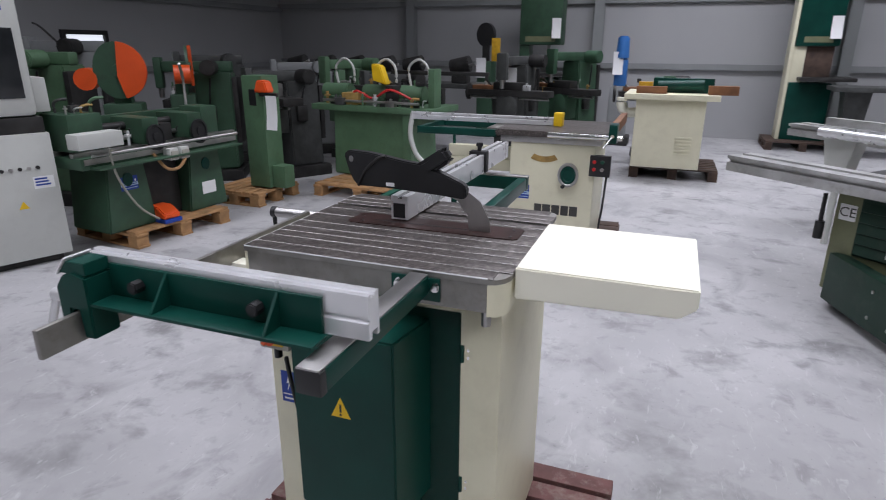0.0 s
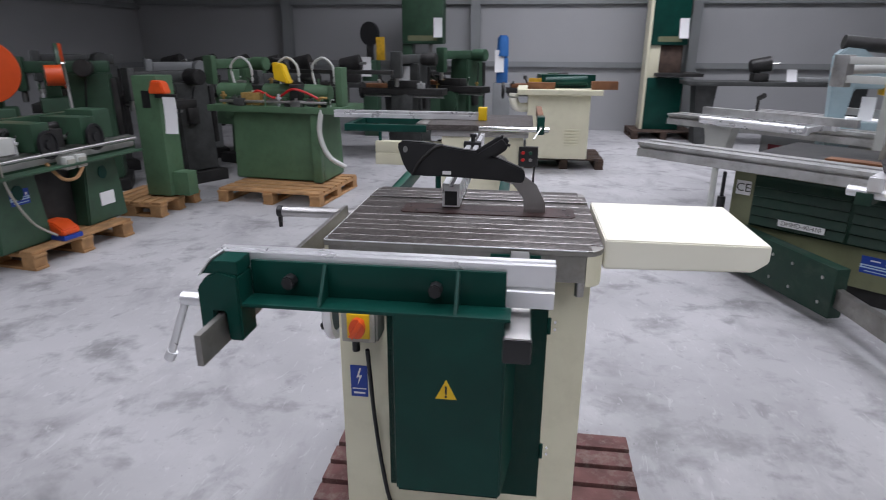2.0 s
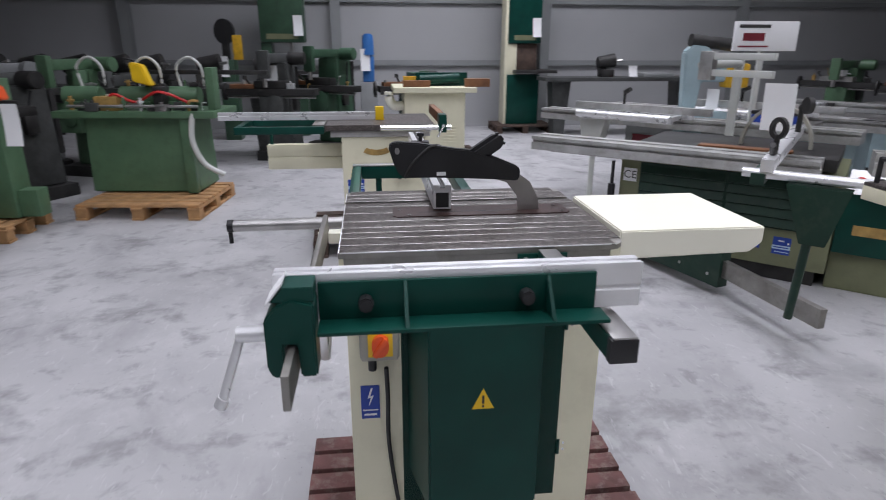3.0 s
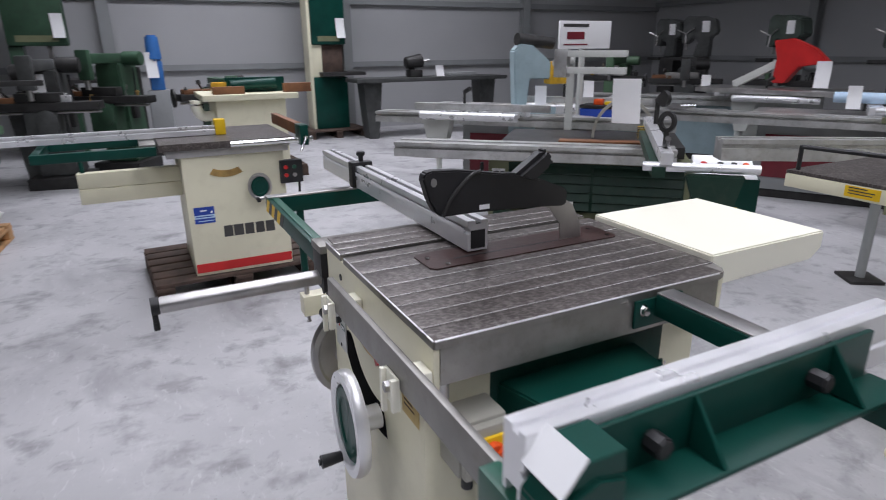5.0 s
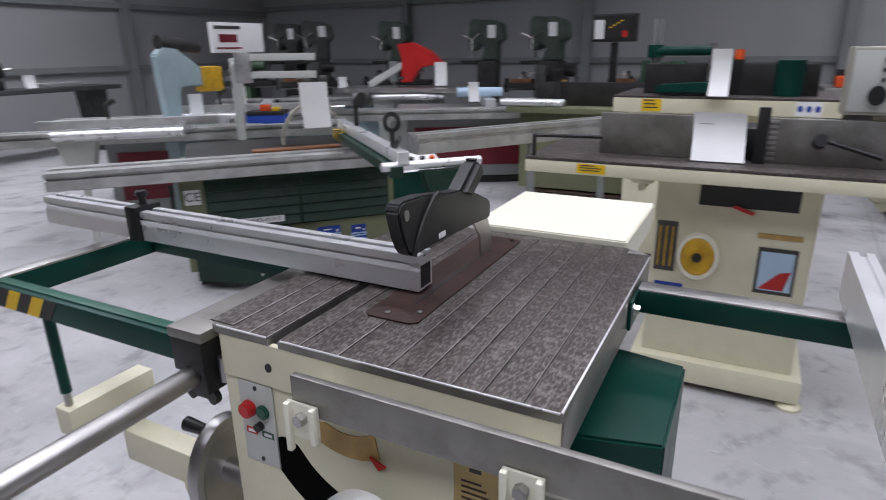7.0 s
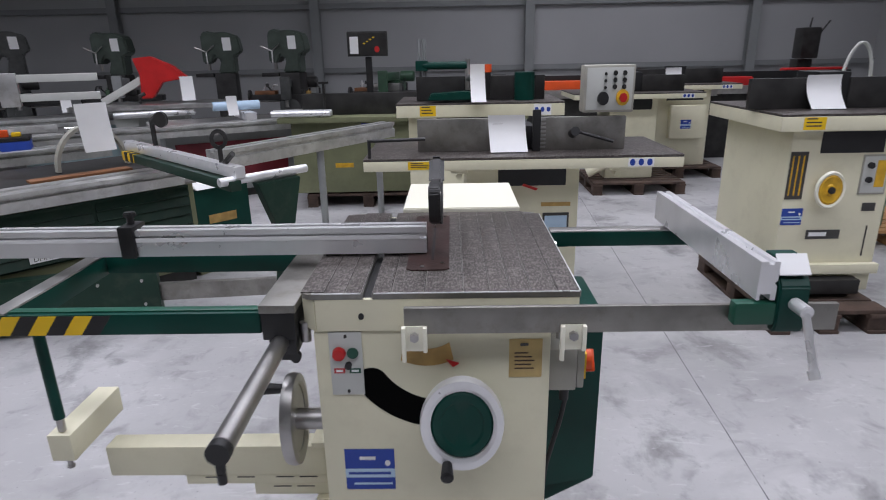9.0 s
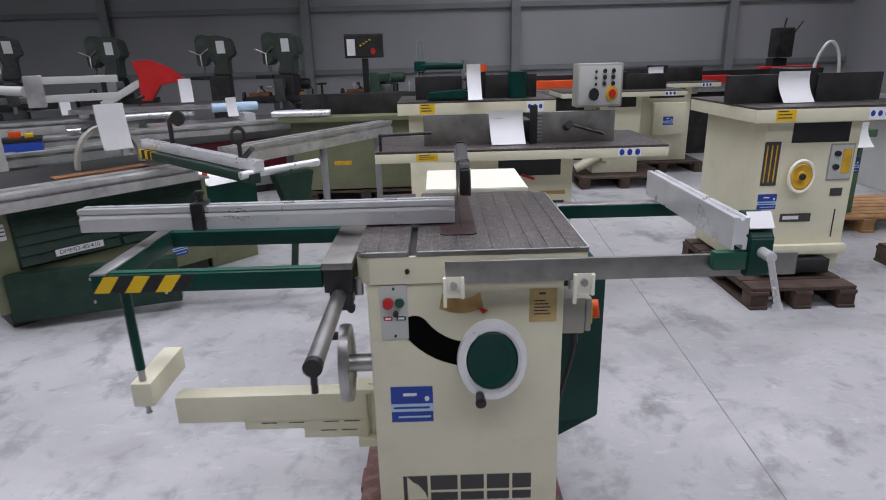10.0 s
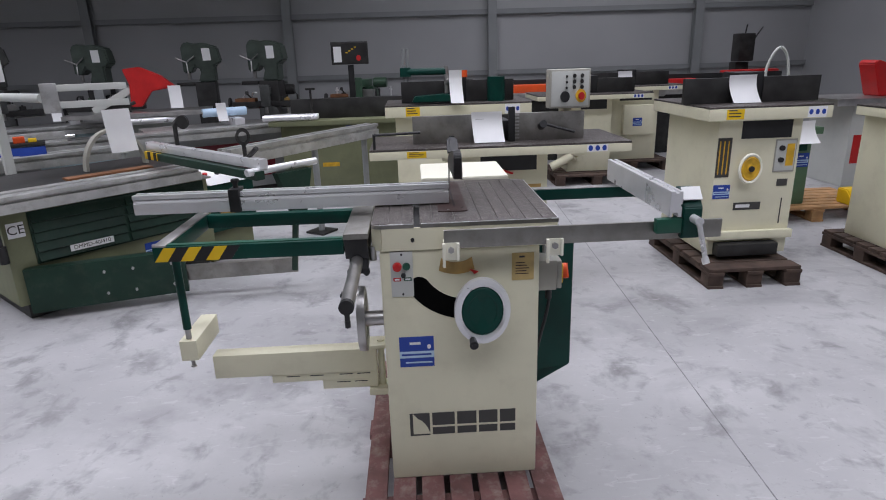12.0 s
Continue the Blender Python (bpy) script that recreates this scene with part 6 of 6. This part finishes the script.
def disc_machine(m, r, label, face):
    t = thing("disc_grinder", label, "grinder", m, "grinders with orange discs")
    part("stand", box(-0.15, 0.15, -0.12, 0.12, 0, 0.95, 0.02), MGREEN, t)
    part("neck", box(-0.07, 0.07, -0.06, 0.06, 0.95, 1.2, 0.01), MGREEN, t)
    d = part("disc", lathe_ring((0, -0.09, 1.22), (0, -1, 0), [(0, 0.02), (r * 0.2, 0.02), (r * 0.22, 0.0), (r, 0.0), (r, -0.03), (0, -0.03)], 40), MGREEN, t)
    half = [(r * 1.01 * math.sin(a), 1.22 + r * 1.01 * math.cos(a)) for a in np.linspace(0.1, math.pi - 0.2, 20)]
    part("orange_guard", prism(half + [(0.0, 1.22 - r * 0.2)], "y", -0.125, -0.0905, 0.004), ORANGE, t, "bright orange half guard")
    part("motor", rod((-0.25, 0.05, 1.15), (-0.25, -0.1, 1.15), 0.09, 20), ORANGE, t, "orange motor")
    part("shaft", rod((-0.25, 0.02, 1.15), (0, 0.02, 1.2), 0.03, 12), DARKM, t)
    return t


disc_machine(pose(-2.97, -3.55, 0, 0, 0, 125), 0.23, "green grinder with a large orange guard", 0)
disc_machine(pose(-3.97, -3.85, 0, 0, 0, 222), 0.20, "green grinder with an orange disc seen edge on", 0)
fp = thing("foot_pedal", "orange and blue foot pedal on the pallet", "pedal", pose(-2.42, -2.72, 0.13, 0, 0, 170))
part("shell", prism([(-0.10, 0.03), (0.10, 0.03), (0.10, 0.12), (-0.02, 0.12), (-0.10, 0.07)], "x", -0.07, 0.07, 0.01), ORANGE, fp)
part("base", box(-0.075, 0.075, -0.11, 0.11, 0.0, 0.0295, 0.004), BLUE, fp)


def cnc(m):
    t = thing("cnc_cabinet", "pale grey enclosed machine with a dark window", "machine", m)
    part("lower_body", box(-1.0, 0.0, 0, 0.9, 0.05, 0.88, 0.015), GREY_P, t)
    part("plinth", box(-0.95, -0.05, 0.05, 0.85, 0, 0.05, 0.004), DARKM, t)
    u = part("upper_cab", box(-1.0, -0.03, 0.02, 0.9, 0.98, 1.75, 0.05), GREY_P, t, "white rounded cab")
    part("window", box(-0.62, -0.09, 0.012, 0.0195, 1.10, 1.52, 0.006), DGLASS, u, "dark rounded window")
    part("waist", box(-1.0, -0.02, 0.01, 0.9, 0.8805, 0.9795, 0.004), DARKM, t)
    part("side_box", box(-0.0295, 0.06, 0.1, 0.4, 1.0, 1.22, 0.01), GREY_P, t)
    for k in range(6):
        part("button", rod((-0.36 + 0.05 * k, 0.0, 0.66), (-0.36 + 0.05 * k, -0.012, 0.66), 0.012, 12), DARKM if k % 2 else STEEL, t)
    part("warning_triangle", prism([(-0.26, 0.40), (-0.20, 0.40), (-0.23, 0.45)], "y", -0.002, -0.0005), YELLOW, t, "small yellow warning triangle")
    part("info_label", box(-0.15, -0.03, -0.002, -0.0005, 0.52, 0.60, 0), PAPER, t)
    bars(t, "print", BLUE, -0.14, -0.04, 0.53, 0.59, -0.0022, 3)
    part("header_print", box(-0.3, -0.12, 0.018, 0.0195, 1.62, 1.68, 0), BLUE, u)
    return t


cnc(pose(-1.78, -2.93, 0, 0, 0, 158))
# dark benches with vices and machine heads in front of the west wall
for bx_, by_, n_, bl_ in ((-6.9, -1.9, 3, 0.9), (-6.6, -3.6, 4, 0.9), (-8.4, 4.2, 1, 1.35)):
    t = thing("work_bench", "steel bench with dark vices and machine heads", "bench", pose(bx_, by_, 0, 0, 0, 90), "benches by the wall")
    part("bench_top", box(-bl_, bl_, 0, 0.6, 0.88, 0.94, 0.006), DKGREY, t)
    for x in (-bl_ + 0.3, bl_ - 0.3):
        part("bench_leg", prism([(x - 0.08, 0.0), (x + 0.08, 0.0), (x + 0.16, 0.8795), (x - 0.16, 0.8795)], "y", 0.15, 0.45, 0.006), DKGREY, t)
    rnd = random.Random(n_ + int(bx_ * 10))
    for k in range(n_):
        x = -0.3 if n_ == 1 else -0.7 + 1.4 * k / (n_ - 1)
        v = part("machine_head", join(box(x - 0.12, x + 0.10, 0.1, 0.3, 0.9405, 1.06, 0.02), rod((x - 0.16, 0.2, 1.16), (x + 0.12, 0.2, 1.20), 0.09, 16, 0.11, 0.01), rod((x - 0.06, 0.2, 1.05), (x - 0.04, 0.2, 1.14), 0.05, 12)), DARKM, t, "dark cast iron machine head")
        part("head_handle", rod((x + 0.10, 0.15, 1.18), (x + 0.22, 0.12, 1.20 + rnd.uniform(-0.03, 0.03)), 0.018, 10), STEEL, v)
    if n_ == 1:
        sheet(t, 0.02, 0.16, 0.95, 1.12, 0.08, 0.02)
        part("cutter_tray", box(0.3, 0.8, 0.1, 0.4, 0.9405, 1.0, 0.01), GREY_D, t)


def milling_machine(m, label, paint, seed, h=1.35):
    """Old machine tool: column, knee, table, overarm, motor and wheels."""
    rnd = random.Random(seed)
    t = thing("milling_machine", label, "machine tool", m, "old machine tools")
    part("base", box(-0.28, 0.28, 0, 0.55, 0.0, 0.12, 0.01), DARKM, t)
    part("column", prism([(-0.18, 0.12), (0.20, 0.12), (0.15, h - 0.25), (-0.13, h - 0.25)], "y", 0.12, 0.5, 0.015), paint, t)
    part("table", box(-0.55, 0.55, -0.12, 0.11, 0.82, 0.90, 0.006), DARKM, t)
    part("knee", box(-0.15, 0.15, -0.1, 0.119, 0.5, 0.819, 0.01), paint, t)
    part("overarm", box(-0.06, 0.06, -0.22, 0.5, h - 0.25, h - 0.14, 0.02), paint, t)
    part("motor", rod((0.13, 0.3, h - 0.2), (0.34, 0.3, h - 0.2), 0.08, 18, bev=0.01), paint if rnd.random() < 0.4 else DARKM, t)
    part("handwheel", lathe_ring((-0.60, 0.0, 0.86), (-1, 0, 0), [(0.0, 0.01), (0.03, 0.01), (0.03, 0), (0.08, 0), (0.085, 0.012), (0.105, 0.012), (0.105, -0.012), (0, -0.012)], 24), DARKM, t)
    part("spindle_wheel", lathe_ring((0.05, -0.12, 0.70), (0, -1, 0), [(0.0, 0.01), (0.1, 0.01), (0.13, 0.0), (0.13, -0.03), (0, -0.03)], 24), paint, t)
    part("gear_cover", box(-0.16, 0.17, 0.5005, 0.56, 0.4, h - 0.3, 0.02), DARKM, t)
    part("feed_screw", rod((-0.55, -0.06, 0.80), (0.55, -0.06, 0.80), 0.014, 10), STEEL, t)
    part("vertical_head", box(-0.07, 0.07, -0.30, -0.2205, h - 0.42, h - 0.1, 0.02), paint, t)
    part("quill", rod((0, -0.26, h - 0.52), (0, -0.26, h - 0.42), 0.028, 12), STEEL, t)
    part("junction_box", box(0.155, 0.22, 0.2, 0.32, 0.62, 0.80, 0.008), GREYB if rnd.random() < 0.5 else DARKM, t)
    part("conduit", tube([(0.19, 0.26, 0.80), (0.22, 0.28, 0.95), (0.22, 0.30, h - 0.3)], 0.010, 8), BLACK, t)
    if rnd.random() < 0.35:
        part("lamp_arm", tube([(0.10, 0.1, h - 0.16), (0.16, 0.0, h - 0.02), (0.10, -0.12, h + 0.03)], 0.010, 8), DARKM, t)
    if rnd.random() < 0.5:
        part("wood_offcut", box(-0.5, -0.2, -0.1, 0.08, 0.9005, 0.95, 0.004), BEAM, t)
    fittings(t, -0.48, 0.48, -0.10, 0.08, 0.9005, 7, seed + 20, 0.16)
    part("lever", join(rod((-0.15, 0.1, 0.75), (-0.32, -0.05, 1.02), 0.012, 8), disc((-0.32, -0.05, 1.03), (0, 0.3, 1), 0.025, 0.04, 10)), DARKM, t)
    part("work_piece", box(-0.3 + rnd.uniform(0, 0.2), 0.2, -0.1, 0.05, 0.9005, 0.96 + rnd.uniform(0, 0.08), 0.008), STEEL if rnd.random() < 0.5 else DARKM, t)
    if rnd.random() < 0.5:
        sheet(t, -0.1, 0.05, h - 0.55, h - 0.28, 0.06, 0.02)
    return t


for k, (mx, my, mr, mh) in enumerate(((-6.7, -1.1, 80, 1.45), (-7.4, -0.55, 60, 1.5), (-5.7, -2.4, 55, 1.25), (-5.9, -3.1, 70, 1.4), (-6.2, -4.0, 40, 1.35), (-4.7, -3.3, 60, 1.3), (-4.3, -4.1, 30, 1.4), (-5.1, -4.6, 50, 1.45), (-3.0, -4.7, 10, 1.5), (-3.7, -5.2, 20, 1.6), (-2.3, -4.6, 5, 1.35), (-7.2, 0.75, 100, 1.2), (-6.4, 7.6, 40, 1.3), (-7.8, 7.4, 30, 1.35), (-5.2, 8.3, 10, 1.3), (-2.6, 8.0, 0, 1.25), (-1.2, 8.3, -10, 1.3), (0.2, 7.6, 0, 1.25))):
    milling_machine(pose(mx, my, 0, 0, 0, mr), ("dark old machine tool among others by the wall", "old green machine tool with a round motor", "worn dark green machine tool with wheels")[k % 3], (DKGREY, MGREEN, DKGREY, FGREEN, GREY_D)[k % 5], k, mh)


# a daylit door opening in the south wall corner, its daylight a glowing pane
DAY = bpy.data.materials.new("overcast_daylight")
DAY.use_nodes = True
DAY.node_tree.nodes["Principled BSDF"].inputs["Emission Color"].default_value = (0.85, 0.9, 1.0, 1)
DAY.node_tree.nodes["Principled BSDF"].inputs["Emission Strength"].default_value = 0.9
wd = tagged(thing("doorway_1", "daylit door opening in a dark frame", "window", pose(-5.4, WS, 1.15)), kind="structure")
part("pane", box(-0.30, 0.30, 0.002, 0.008, -0.40, 0.40, 0), DAY, wd, "glowing pane for the daylight in the doorway")
for fr in ((-0.36, -0.30, -0.46, 0.46), (0.30, 0.36, -0.46, 0.46), (-0.30, 0.30, 0.40, 0.46), (-0.30, 0.30, -0.46, -0.40)):
    part("doorway_frame", box(fr[0], fr[1], 0.001, 0.05, fr[2], fr[3], 0.002), DARKM, wd)


# long aluminium carriage on a dark stand behind the outrigger
lb = thing("carriage_beam", "long aluminium carriage beam resting on grey legs", "beam", pose(-1.78, 2.78, 0, 0, 0, 57.2))
part("beam", profile_rail(-0.07, 0.07, 0.745, 0.87, 1.80, 0.0), WALU, lb, "dull aluminium carriage extrusion")
for lx_ in (0.95, 1.65):
    part("stand_leg", rod((lx_, 0.0, 0.02), (lx_, 0.0, 0.7445), 0.028, 14), GREY_D, lb)
    part("stand_foot", box(lx_ - 0.10, lx_ + 0.10, -0.10, 0.10, 0.0, 0.0195, 0.004), DARKM, lb)
fr = thing("film_roll", "pale blue roll of film lying on a saw table", "roll", pose(-2.85, 5.62, 0.87, 0, 0, 28))
part("roll", rod((0, 0, 0.05), (0.5, 0, 0.05), 0.05, 20, bev=0.004), LBLUE, fr)
part("core", rod((-0.004, 0, 0.05), (0.504, 0, 0.05), 0.02, 14), GREYB, fr)


# small things on the saws behind
bb = thing("storage_box", "blue plastic box with orange and yellow markers on a saw table", "box", pose(-3.612, 3.466, 0.775, 0, 0, 30))
part("tray", box(-0.16, 0.16, -0.10, 0.10, 0.0, 0.09, 0.01), BLUE, bb)
part("lid", box(-0.165, 0.165, -0.105, 0.105, 0.0905, 0.12, 0.008), BLACK, bb)
part("orange_marker", box(-0.05, 0.03, -0.06, 0.0, 0.1205, 0.17, 0.006), ORANGE, bb)
part("yellow_marker", box(0.05, 0.11, -0.06, 0.0, 0.1205, 0.15, 0.006), YELLOW, bb)
